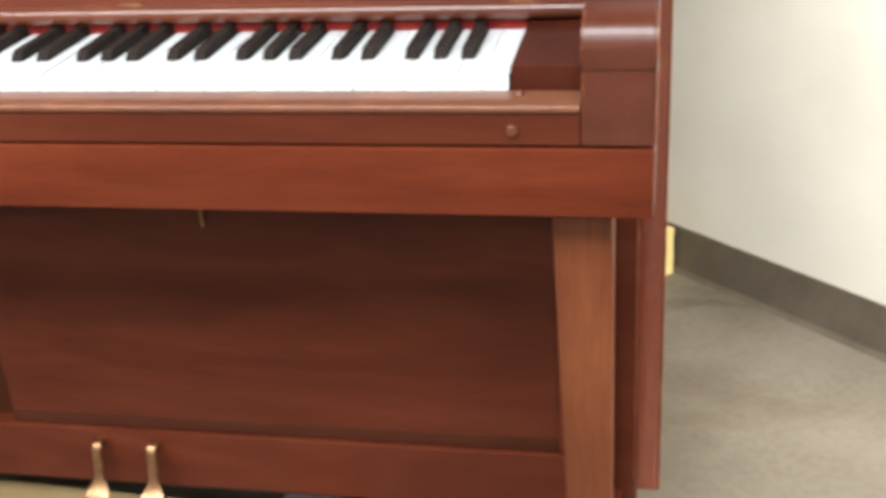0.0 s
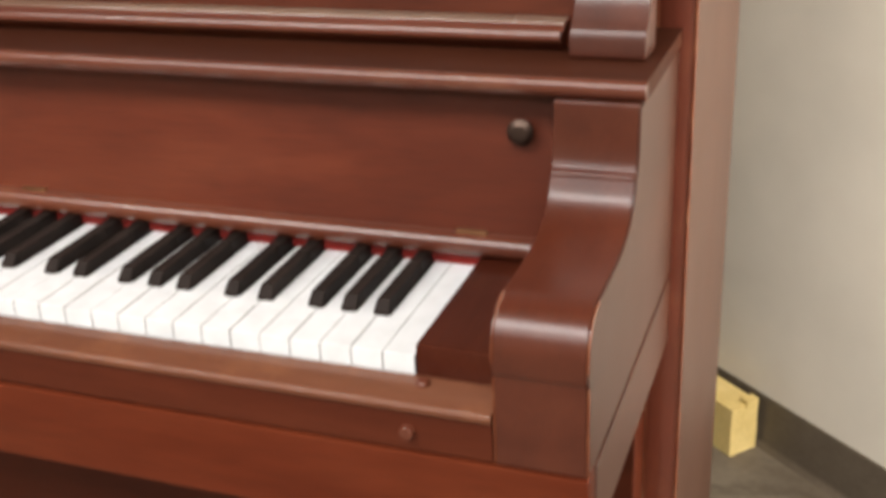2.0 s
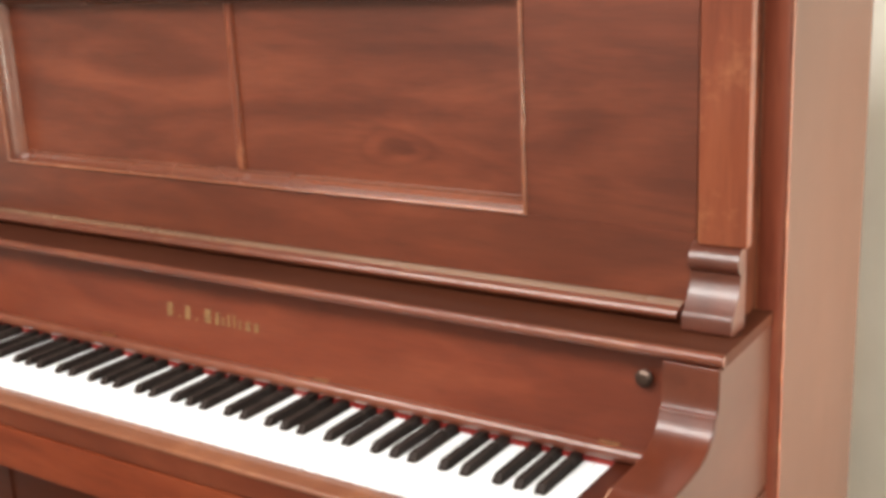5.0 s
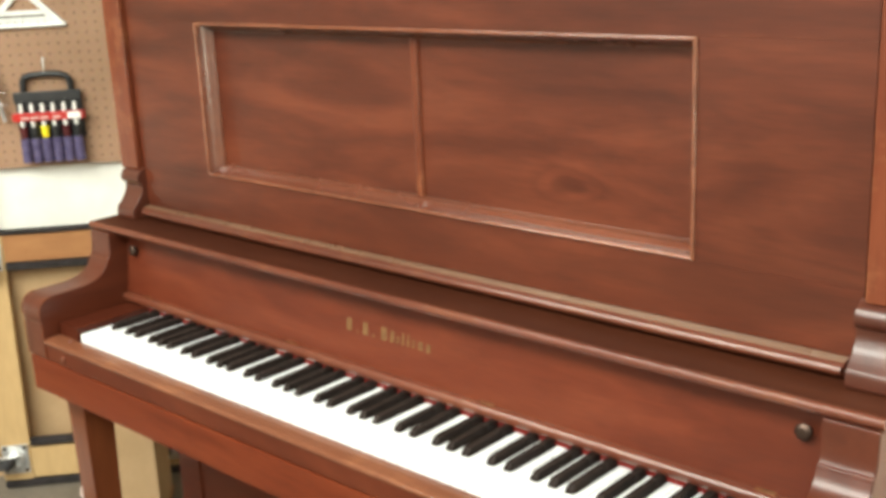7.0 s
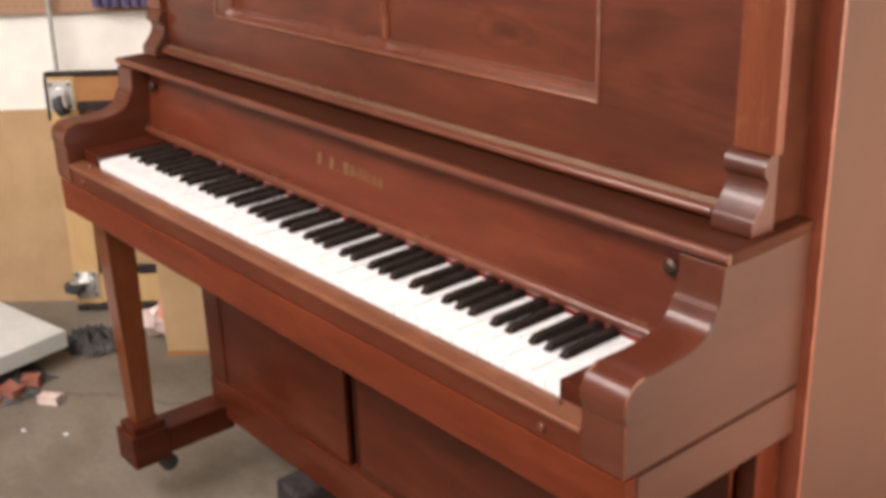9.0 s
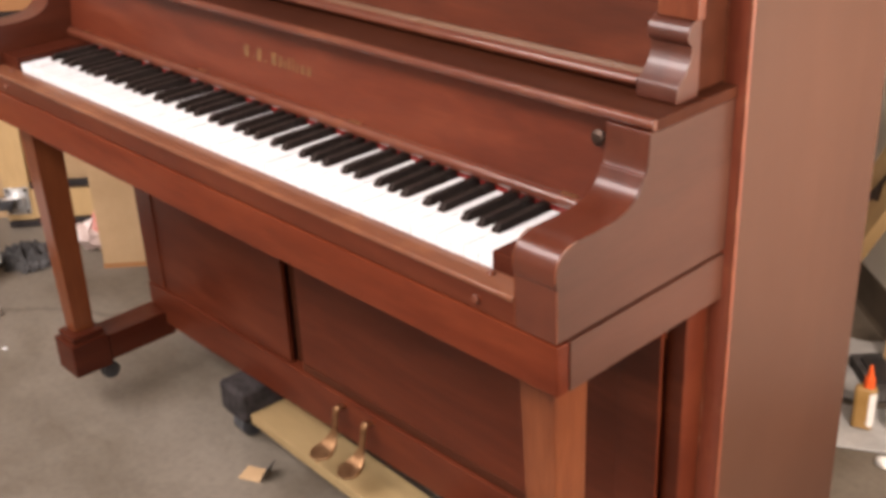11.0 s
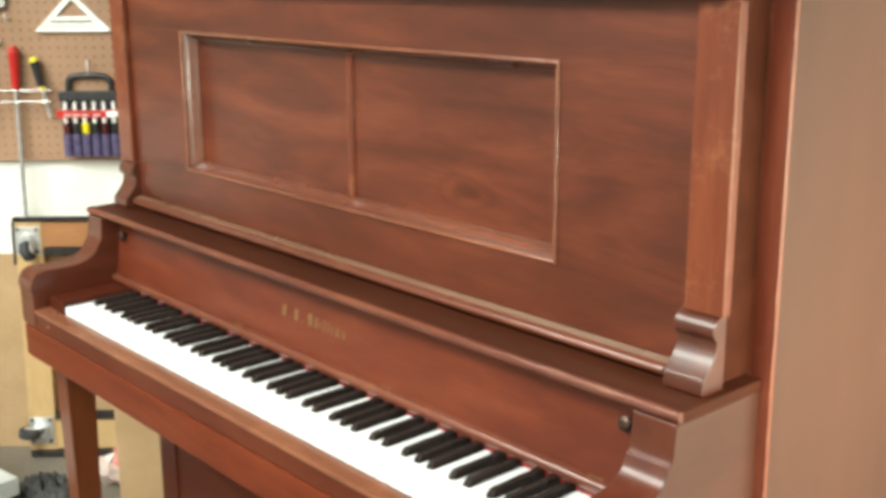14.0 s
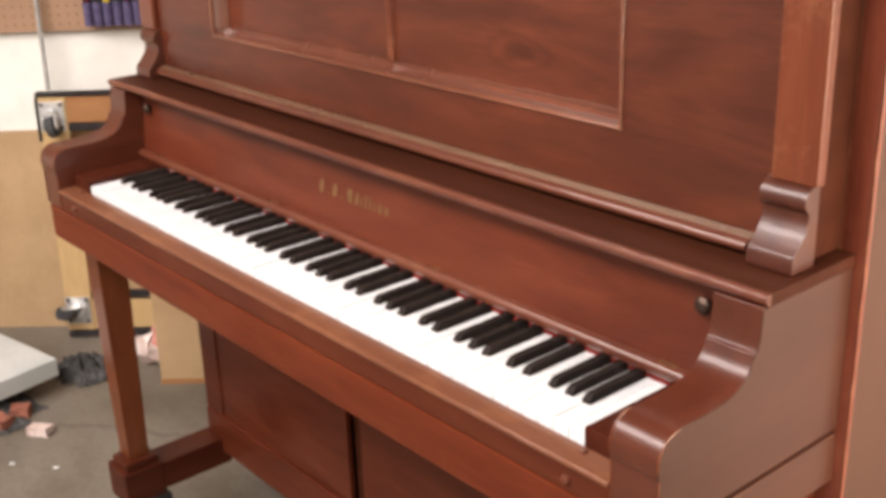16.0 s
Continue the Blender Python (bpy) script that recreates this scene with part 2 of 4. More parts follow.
RED = ((0.068, 0.0122, 0.0048), (0.099, 0.0192, 0.0076), (0.132, 0.0287, 0.0116))
BROWN = ((0.059, 0.0232, 0.0132), (0.0645, 0.0258, 0.0148), (0.072, 0.0294, 0.0172))
MAT = {
    "wood_x": varnished("mahogany_along_x", "x", *RED, figure=0.5, coat=0.2, spec=0.06),
    "wood_z": varnished("mahogany_along_z", "z", *RED, figure=0.5, coat=0.2, spec=0.06),
    "wood_y": varnished("mahogany_along_y", "y", *RED, figure=0.5, coat=0.2, spec=0.06),
    "apron": varnished("bright_red_apron", "x", (0.072, 0.0125, 0.0046), (0.104, 0.0195, 0.0073), (0.14, 0.031, 0.0117), figure=0.5, coat=0.2, spec=0.06),
    "panel": varnished("flame_mahogany_panel", "x", (0.068, 0.0124, 0.005), (0.097, 0.0187, 0.0074), (0.128, 0.0282, 0.0116), figure=0.75, smudge=0.45, coat=0.2, coat_rough=0.34, spec=0.2),
    "knee": varnished("dark_knee_panel", "x", (0.052, 0.0102, 0.0044), (0.074, 0.0152, 0.0064), (0.098, 0.0228, 0.0098), figure=0.6, smudge=0.35, coat=0.16, coat_rough=0.3, spec=0.1),
    "upper": varnished("flame_mahogany_upper_panel", "x", (0.056, 0.0118, 0.005), (0.087, 0.0189, 0.0079), (0.121, 0.0293, 0.0124), figure=0.7, rough=0.42, coat=0.5, spec=0.22, coat_rough=0.24, knot=(0.27, 1.06), smudge=0.55),
    "side": varnished("case_side_veneer", "z", *BROWN, rough=0.42, figure=0.2, coat=0.35, spec=0.2, relief=0.0, coat_rough=0.34, swirl=0.0, pore=0.0, smudge=0.15),
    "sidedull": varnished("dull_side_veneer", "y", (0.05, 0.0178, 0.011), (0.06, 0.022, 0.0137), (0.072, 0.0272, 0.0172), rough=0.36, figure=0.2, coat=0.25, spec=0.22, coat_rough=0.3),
    "worn": varnished("worn_mahogany_edge", "x", (0.09, 0.028, 0.013), (0.13, 0.046, 0.023), (0.175, 0.07, 0.038), figure=0.3, wear=0.3, coat=0.5),
    "edge": varnished("polished_mahogany_edge", "x", (0.07, 0.0155, 0.007), (0.1, 0.0245, 0.0112), (0.135, 0.038, 0.018), figure=0.3, wear=0.15, coat=0.7, spec=0.25),
    "leg": varnished("faded_mahogany_leg", "z", (0.085, 0.021, 0.0078), (0.122, 0.034, 0.012), (0.165, 0.05, 0.019), figure=0.5),
    # dark brown of the shelf; on side returns and groove it paints in shade
    "shelf": varnished("dark_shelf_and_recess", "x", (0.034, 0.0092, 0.0044), (0.046, 0.013, 0.0064), (0.062, 0.019, 0.0095), figure=0.3, coat=0.06, spec=0.06, rough=0.5),
    # darker red-brown for key blocks, toe blocks, collars and toe rails
    "dark_y": varnished("dark_mahogany_along_y", "y", (0.038, 0.0078, 0.0038), (0.054, 0.0118, 0.0056), (0.075, 0.018, 0.0085), figure=0.5, coat=0.2, spec=0.06),
    "pilaster": varnished("crazed_orange_mahogany", "z", (0.08, 0.0165, 0.007), (0.125, 0.029, 0.0122), (0.175, 0.049, 0.021), figure=0.2, wear=0.45, coat=0.5, spec=0.16),
    # front strip colour is raised to paint in light its face reflects
    "strip": varnished("lit_orange_mahogany_strip", "z", (0.135, 0.029, 0.0145), (0.185, 0.046, 0.024), (0.24, 0.07, 0.038), figure=0.35, wear=0.2, coat=0.6, spec=0.3),
    "glossred": varnished("glossy_red_mahogany", "y", (0.055, 0.0115, 0.005), (0.076, 0.0175, 0.008), (0.1, 0.026, 0.0125), figure=0.3, coat=0.8, spec=0.08, coat_rough=0.28),
    "gloss": varnished("glossy_dark_mahogany", "y", (0.05, 0.0125, 0.0065), (0.068, 0.0175, 0.0092), (0.09, 0.025, 0.0135), figure=0.3, coat=0.8, spec=0.15, coat_rough=0.28),
    # bead and cove: worn, polished wood, lightened to paint in highlights
    "bead": varnished("highlit_worn_bead", "x", (0.115, 0.032, 0.0145), (0.165, 0.052, 0.025), (0.23, 0.084, 0.044), rough=0.2, figure=0.3, wear=0.2, coat=1.0, spec=0.5, coat_rough=0.12),
    "cove": varnished("highlit_polished_cove", "x", (0.085, 0.021, 0.0095), (0.125, 0.035, 0.016), (0.17, 0.054, 0.027), rough=0.24, figure=0.3, coat=1.0, spec=0.5, coat_rough=0.18),
    # pale colour that paints in the glossy sheen on the music rail
    "railsheen": varnished("pale_rail_sheen", "x", (0.12, 0.058, 0.032), (0.17, 0.098, 0.06), (0.24, 0.16, 0.112), rough=0.25, figure=0.3, coat=0.7, spec=0.22),
    "ivory": speckled("white_key_plastic", [(0.7, 0.705, 0.705), (0.74, 0.745, 0.745)], 20, 0.22, 60, 0.01, 0, 0.5),
    "keywood": speckled("dark_key_flank", [(0.06, 0.045, 0.032), (0.1, 0.075, 0.055)], 20, 0.7, 100, 0.05, 0, 0.2),
    "ebony": speckled("black_key_wood", [(0.017, 0.0118, 0.0098), (0.025, 0.0172, 0.0145)], 30, 0.55, 200, 0.02, 0, 0.08),
    "felt": speckled("red_felt", [(0.16, 0.016, 0.013), (0.25, 0.028, 0.022)], 40, 0.95, 300, 0.4, 0, 0.1),
    "brass": speckled("brass", [(0.27, 0.14, 0.07), (0.44, 0.26, 0.135)], 30, 0.4, 120, 0.05, 1.0),
    "darkmetal": speckled("dark_metal_knob", [(0.04, 0.022, 0.016), (0.085, 0.055, 0.042)], 60, 0.42, 200, 0.05, 0.8),
    "wire": speckled("chrome_wire", [(0.28, 0.27, 0.26), (0.4, 0.39, 0.38)], 40, 0.25, 150, 0.02, 1.0),
    "maroon": speckled("dark_red_plastic", [(0.06, 0.012, 0.014), (0.1, 0.02, 0.022)], 30, 0.25, 100, 0.02),
    "steel": speckled("zinc_steel", [(0.55, 0.55, 0.55), (0.7, 0.7, 0.69)], 40, 0.34, 150, 0.05, 0.75),
    "rubber": speckled("grey_rubber", [(0.03, 0.03, 0.032), (0.06, 0.06, 0.065)], 30, 0.7, 150, 0.1),
    "wall": speckled("cream_wall_paint", [(0.7, 0.665, 0.59), (0.745, 0.71, 0.635)], 1.6, 0.65, 5, 0.01),
    "whitewall": speckled("white_wall_paint", [(0.74, 0.72, 0.66), (0.8, 0.78, 0.73)], 2.5, 0.65, 14, 0.03),
    "skirting": speckled("dark_vinyl_baseboard", [(0.085, 0.068, 0.05), (0.125, 0.1, 0.075)], 9, 0.5, 140, 0.1),
    "cardboard": speckled("brown_cardboard", [(0.36, 0.235, 0.125), (0.44, 0.295, 0.165)], 6, 0.85, 200, 0.1, 0, 0.2),
    "pine": speckled("pine_board", [(0.42, 0.27, 0.12), (0.53, 0.36, 0.175)], 3, 0.6, 60, 0.12, 0, 0.3, (1, 1, 0.25)),
    "pine_x": speckled("pine_deck", [(0.23, 0.15, 0.068), (0.31, 0.225, 0.11)], 5, 0.55, 60, 0.12, 0, 0.3, (0.25, 1, 1)),
    "rustwood": speckled("reddish_crate_board", [(0.26, 0.11, 0.04), (0.38, 0.18, 0.07)], 8, 0.65, 60, 0.15, 0, 0.3, (0.3, 0.3, 1)),
    "carpet": speckled("black_carpet_strip", [(0.02, 0.017, 0.016), (0.042, 0.036, 0.036)], 40, 0.95, 260, 0.6, 0, 0.1),
    "foam": speckled("white_foam_slab", [(0.4, 0.42, 0.4), (0.5, 0.51, 0.49)], 6, 0.8, 180, 0.2, 0, 0.2),
    "brickred": speckled("red_brick_bit", [(0.2, 0.065, 0.04), (0.3, 0.11, 0.07)], 30, 0.85, 120, 0.5),
    "yellow": speckled("pale_yellow_foam", [(0.62, 0.48, 0.19), (0.72, 0.58, 0.26)], 12, 0.8, 120, 0.25, 0, 0.2),
    "netred": speckled("red_net_plastic", [(0.5, 0.1, 0.08), (0.6, 0.28, 0.24)], 40, 0.35, 120, 0.1),
    "netwhite": speckled("pinkish_film", [(0.5, 0.36, 0.32), (0.66, 0.56, 0.52)], 30, 0.3, 120, 0.1),
    "olive": speckled("yellow_green_vial", [(0.36, 0.38, 0.06), (0.5, 0.5, 0.1)], 30, 0.2, 120, 0.02),
    "film": speckled("grey_plastic_film", [(0.34, 0.34, 0.33), (0.46, 0.46, 0.45)], 12, 0.35, 120, 0.1),
    "white": speckled("white_plastic", [(0.78, 0.77, 0.74), (0.84, 0.83, 0.8)], 12, 0.4, 120, 0.03),
    "orange": speckled("orange_red_plastic", [(0.75, 0.1, 0.02), (0.82, 0.14, 0.03)], 12, 0.4, 120, 0.03),
    "greyrag": speckled("grey_shop_rag", [(0.035, 0.033, 0.032), (0.09, 0.086, 0.084)], 22, 0.95, 160, 0.5, 0, 0.1),
    "redplastic": speckled("red_plastic", [(0.38, 0.012, 0.012), (0.5, 0.022, 0.018)], 20, 0.3, 100, 0.03),
    "yellowplastic": speckled("yellow_plastic", [(0.75, 0.6, 0.02), (0.8, 0.68, 0.04)], 20, 0.35, 100, 0.03),
    "blackplastic": speckled("black_plastic", [(0.015, 0.015, 0.016), (0.03, 0.03, 0.032)], 20, 0.35, 100, 0.03),
    "alu": speckled("cast_aluminium", [(0.62, 0.62, 0.6), (0.74, 0.74, 0.72)], 20, 0.4, 100, 0.05, 0.7),
    "purple": speckled("violet_plastic", [(0.07, 0.055, 0.115), (0.12, 0.1, 0.19)], 60, 0.14, 100, 0.03),
    "gold": speckled("faded_gold_leaf", [(0.12, 0.054, 0.02), (0.175, 0.09, 0.034)], 60, 0.5, 300, 0.02, 0.2),
    "glue": speckled("amber_glue", [(0.3, 0.17, 0.05), (0.4, 0.24, 0.09)], 20, 0.35, 100, 0.02),
    "ceiling": speckled("white_ceiling_tile", [(0.7, 0.68, 0.64), (0.76, 0.74, 0.7)], 3, 0.8, 120, 0.2),
}


def concrete():
    m, nt, b = base_material("worn_concrete_floor", 0.6, 0, 0.4)
    big = node(nt, "ShaderNodeTexNoise", Scale=2.2, Detail=7.0, Roughness=0.55, Distortion=0.15)
    nt.links.new(mapped(nt, (1, 1, 1)), big.inputs["Vector"])
    small = node(nt, "ShaderNodeTexNoise", Scale=70.0, Detail=4.0)
    nt.links.new(mapped(nt, (1, 1, 1)), small.inputs["Vector"])
    cr = nt.nodes.new("ShaderNodeTexVoronoi")
    cr.feature = "DISTANCE_TO_EDGE"
    cr.inputs["Scale"].default_value = 0.55
    warp = mix(nt, 0.3, mapped(nt, (1, 1, 1)), big.outputs[1], "ADD")
    nt.links.new(warp, cr.inputs["Vector"])
    line = ramp(nt, cr.outputs["Distance"], [(0.0, (0.6, 0.58, 0.55)), (0.006, (1, 1, 1))])
    col = ramp(nt, big.outputs[0], [(0.3, (0.112, 0.092, 0.07)), (0.5, (0.146, 0.123, 0.096)), (0.7, (0.18, 0.154, 0.123))])
    fr = ramp(nt, small.outputs[0], [(0.3, (0.8, 0.8, 0.8)), (0.6, (1, 1, 1))])
    stain = node(nt, "ShaderNodeTexNoise", Scale=3.2, Detail=7.0, Roughness=0.6, Distortion=0.2)
    nt.links.new(mapped(nt, (1, 1.6, 1)), stain.inputs["Vector"])
    col = mix(nt, 0.75, col, ramp(nt, stain.outputs[0], [(0.34, (0.62, 0.57, 0.5)), (0.56, (1, 1, 1))]), "MULTIPLY")
    col = mix(nt, 0.8, mix(nt, 0.7, col, fr, "MULTIPLY"), line, "MULTIPLY")
    nt.links.new(col, b.inputs["Base Color"])
    bumped(nt, b, small.outputs[0], 0.2, 0.002)
    return m


def pegboard_material():
    """Tan hardboard with a square grid of holes at one-inch steps."""
    m, nt, b = base_material("pegboard_hardboard", 0.6, 0, 0.35)
    v = mapped(nt, (1 / 0.0254, 1 / 0.0254, 1 / 0.0254))
    sp = nt.nodes.new("ShaderNodeSeparateXYZ")
    nt.links.new(v, sp.inputs[0])

    def math_node(op, a, c=None):
        n = nt.nodes.new("ShaderNodeMath")
        n.operation = op
        for i, q in enumerate((a, c)):
            if q is None:
                continue
            if isinstance(q, (int, float)):
                n.inputs[i].default_value = q
            else:
                nt.links.new(q, n.inputs[i])
        return n.outputs[0]

    def cell(s):
        f = math_node("SUBTRACT", math_node("FRACT", s), 0.5)
        return math_node("MULTIPLY", f, f)

    d = math_node("SQRT", math_node("ADD", cell(sp.outputs[0]), cell(sp.outputs[2])))
    hole = ramp(nt, d, [(0.09, (0.36, 0.31, 0.28)), (0.14, (1, 1, 1))])
    big = node(nt, "ShaderNodeTexNoise", Scale=3.0, Detail=6.0)
    nt.links.new(mapped(nt, (1, 1, 1)), big.inputs["Vector"])
    small = node(nt, "ShaderNodeTexNoise", Scale=160.0, Detail=3.0)
    nt.links.new(mapped(nt, (1, 1, 1)), small.inputs["Vector"])
    col = ramp(nt, big.outputs[0], [(0.35, (0.25, 0.145, 0.085)), (0.65, (0.33, 0.195, 0.12))])
    col = mix(nt, 0.3, col, small.outputs[1], "SOFT_LIGHT")
    nt.links.new(mix(nt, 1.0, col, hole, "MULTIPLY"), b.inputs["Base Color"])
    bumped(nt, b, hole, 0.6, 0.003)
    return m


def chipped_edge():
    """Rubbed corner of varnished wood: red-brown with pale flecks where the finish has chipped."""
    m, nt, b = base_material("chipped_varnish_edge", 0.35, 0, 0.2, 0.4)
    n = node(nt, "ShaderNodeTexNoise", Scale=1.0, Detail=5.0, Roughness=0.7)
    nt.links.new(mapped(nt, (60, 60, 26)), n.inputs["Vector"])
    nt.links.new(ramp(nt, n.outputs[0], [(0.4, (0.095, 0.022, 0.0088)), (0.58, (0.15, 0.043, 0.018)), (0.68, (0.22, 0.095, 0.05)), (0.8, (0.36, 0.24, 0.17))]), b.inputs["Base Color"])
    return m


MAT["chipped"] = chipped_edge()
MAT["floor"] = concrete()
MAT["pegboard"] = pegboard_material()


# ---------- mesh helpers ----------
def finish(name, bm, material, bevel=0.0, segments=2, smooth=True):
    bmesh.ops.recalc_face_normals(bm, faces=bm.faces)
    if bevel:
        bmesh.ops.bevel(bm, geom=[e for e in bm.edges if e.is_manifold and e.calc_face_angle(0) > 0.5],
                        offset=bevel, segments=segments, profile=0.5, affect="EDGES", clamp_overlap=True)
    me = bpy.data.meshes.new(name)
    bm.to_mesh(me)
    bm.free()
    me.materials.append(MAT[material])
    if smooth:
        weighted_normals(me)
    return me


def weighted_normals(me, limit=math.cos(radians(44))):
    """Smooth shading that leaves broad flat faces flat: normals at a corner weighed by area."""
    around = collections.defaultdict(list)
    for p in me.polygons:
        p.use_smooth = True
        for v in p.vertices:
            around[v].append((p.normal.copy(), p.area))
    out = []
    for p in me.polygons:
        n = p.normal.copy()
        for v in p.vertices:
            s = sum((q * a for q, a in around[v] if q.dot(n) > limit), Vector())
            out.append(tuple(s.normalized()) if s.length > 1e-12 else tuple(n))
    me.normals_split_custom_set(out)


def part(name, bm, material, parent, label="", bevel=0.0, segments=2, kind=""):
    """Links a bmesh as one mesh object under a thing or a part."""
    ob = new(name, finish(name, bm, material, bevel, segments))
    ob.parent = parent
    return tagged(ob, label, kind=kind)


def thing(name, label, category, m=None, group="", kind=""):
    ob = new(name)
    ob.empty_display_size = 0.1
    if m is not None:
        ob.matrix_world = m
    return tagged(ob, label, category, group, kind)


def solid(name, bm, material, label, category="", m=None, bevel=0.0, group="", kind=""):
    """A thing of one mesh."""
    ob = new(name, finish(name, bm, material, bevel))
    if m is not None:
        ob.matrix_world = m
    return tagged(ob, label, category, group, kind)


def box(x0, x1, y0, y1, z0, z1, bm=None):
    bm = bm or bmesh.new()
    m = Matrix.LocRotScale(((x0 + x1) / 2, (y0 + y1) / 2, (z0 + z1) / 2), None, (abs(x1 - x0), abs(y1 - y0), abs(z1 - z0)))
    bmesh.ops.create_cube(bm, size=1, matrix=m)
    return bm


def rod(a, b, r0, r1=None, sides=16, bm=None):
    bm = bm or bmesh.new()
    a, b = Vector(a), Vector(b)
    q = (b - a).to_track_quat("Z", "Y").to_matrix().to_4x4()
    bmesh.ops.create_cone(bm, cap_ends=True, segments=sides, radius1=r0, radius2=r0 if r1 is None else r1,
                          depth=(b - a).length, matrix=Matrix.Translation((a + b) / 2) @ q)
    return bm


def extrude(profile, lo, hi, axis="x", bm=None):
    """A prism: the outline (pairs in the two other axes, in order) drawn out along the axis."""
    bm = bm or bmesh.new()

    def at(p, w):
        return {"x": (w, p[0], p[1]), "y": (p[0], w, p[1]), "z": (p[0], p[1], w)}[axis]

    a = [bm.verts.new(at(p, lo)) for p in profile]
    b = [bm.verts.new(at(p, hi)) for p in profile]
    n = len(profile)
    bm.faces.new(a), bm.faces.new(b[::-1])
    for i in range(n):
        bm.faces.new((a[i], a[(i + 1) % n], b[(i + 1) % n], b[i]))
    return bm


def curve_points(points, steps=5):
    """A smooth open line through the points."""
    p = [Vector((*q, 0)) for q in points]
    p = [2 * p[0] - p[1], *p, 2 * p[-1] - p[-2]]
    out = []
    for i in range(1, len(p) - 2):
        for s in range(steps):
            u = s / steps
            v = 0.5 * ((2 * p[i]) + (p[i + 1] - p[i - 1]) * u + (2 * p[i - 1] - 5 * p[i] + 4 * p[i + 1] - p[i + 2]) * u * u
                       + (3 * p[i] - p[i - 1] - 3 * p[i + 1] + p[i + 2]) * u ** 3)
            out.append((v.x, v.y))
    out.append(tuple(points[-1]))
    return out


def tube(points, r, sides=8, bm=None, closed=False):
    """A round bar along the points."""
    bm = bm or bmesh.new()
    pts = [Vector(p) for p in points]
    rings = []
    for i, p in enumerate(pts):
        d = (pts[(i + 1) % len(pts)] - pts[i - 1]) if closed else (pts[min(i + 1, len(pts) - 1)] - pts[max(i - 1, 0)])
        q = d.to_track_quat("Z", "Y").to_matrix()
        rings.append([bm.verts.new(p + q @ Vector((r * math.cos(a), r * math.sin(a), 0))) for a in [2 * math.pi * k / sides for k in range(sides)]])
    for i in range(len(rings) - (0 if closed else 1)):
        a, b = rings[i], rings[(i + 1) % len(rings)]
        for k in range(sides):
            bm.faces.new((a[k], a[(k + 1) % sides], b[(k + 1) % sides], b[k]))
    if not closed:
        bm.faces.new(rings[0][::-1]), bm.faces.new(rings[-1])
    return bm


def crumple(bm, amount, scale, seed=0.0):
    for v in bm.verts:
        v.co += noise.noise_vector(v.co * scale + Vector((seed, seed * 1.7, 0))) * amount
    return bm


def blob(sx, sy, sz, amount, scale, seed, cuts=3):
    bm = bmesh.new()
    bmesh.ops.create_icosphere(bm, subdivisions=cuts, radius=1)
    bmesh.ops.scale(bm, vec=(sx, sy, sz), verts=bm.verts)
    crumple(bm, amount, scale, seed)
    low = min(v.co.z for v in bm.verts)
    for v in bm.verts:
        v.co.z = max(v.co.z - low - 0.004, 0.0)
    return bm


def rag_heap(sx, sy, sz, seed):
    """A low heap of crumpled cloth: ridged folds over a ragged outline."""
    bm = bmesh.new()
    bmesh.ops.create_grid(bm, x_segments=44, y_segments=44, size=1)
    for v in bm.verts:
        p = Vector((v.co.x, v.co.y, seed))
        r = v.co.length * (1.0 + 0.35 * noise.noise(p * 2.2))
        fold = abs(noise.noise(p * 4.5 + noise.noise_vector(p * 2.0))) + 0.5 * abs(noise.noise(p * 11.0))
        h = max(0.0, 1.0 - r) ** 0.6
        v.co = Vector((v.co.x * sx, v.co.y * sy, sz * h * (0.35 + 1.3 * fold) - 0.003))
    bmesh.ops.delete(bm, geom=[v for v in bm.verts if v.co.z < -0.0025], context="VERTS")
    return bm


# ---------- structure ----------
def wall(name, origin, along, inward, length0, length1, height, material, label, z0=FLOOR):
    bm = bmesh.new()
    a, b = origin + along * length0, origin + along * length1
    out = -inward * 0.12
    lo = [bm.verts.new((*p.xy, z0)) for p in (a, b, b + out, a + out)]
    hi = [bm.verts.new((*p.xy, height)) for p in (a, b, b + out, a + out)]
    bm.faces.new(lo), bm.faces.new(hi)
    for i in range(4):
        bm.faces.new((lo[i], lo[(i + 1) % 4], hi[(i + 1) % 4], hi[i]))
    return solid(name, bm, material, label, "wall", kind="structure")


def room_pose(origin, along, u, v, z, inward):
    """A pose whose x runs along a wall, y into the wall, z up; u along it, v metres in front of it."""
    p = origin + along * u + inward * v
    m = Matrix((along, -inward, Vector((0, 0, 1)))).transposed().to_4x4()
    m.translation = (p.x, p.y, z)
    return m


bm = bmesh.new()
bmesh.ops.create_grid(bm, x_segments=24, y_segments=24, size=6)
bmesh.ops.translate(bm, vec=(0, -1.5, FLOOR), verts=bm.verts)
solid("floor", bm, "floor", "worn grey concrete workshop floor with cracks and stains", "floor", kind="structure")
solid("ceiling", box(-6, 6, -7.5, 4.5, 2.7, 2.8), "ceiling", "plain white workshop ceiling", "ceiling", kind="structure")
# the two walls meet 2.56 m along the left wall, behind the piano
wall("wall_right", RW, RD, RN, -1.639, 5.0, 2.7, "wall", "cream painted workshop wall behind the piano")
wall("wall_left", LW, LD, LN, -5.0, 2.56, 2.7, "whitewall", "white painted workshop wall under the pegboard")
wall("wall_back", LW + LD * -5.0, RD, LD, 0.0, 7.0, 2.7, "wall", "plain painted workshop wall")
wall("wall_front", RW + RD * 5.0, -LD, -RD, 0.0, 8.0, 2.7, "wall", "plain painted workshop wall")

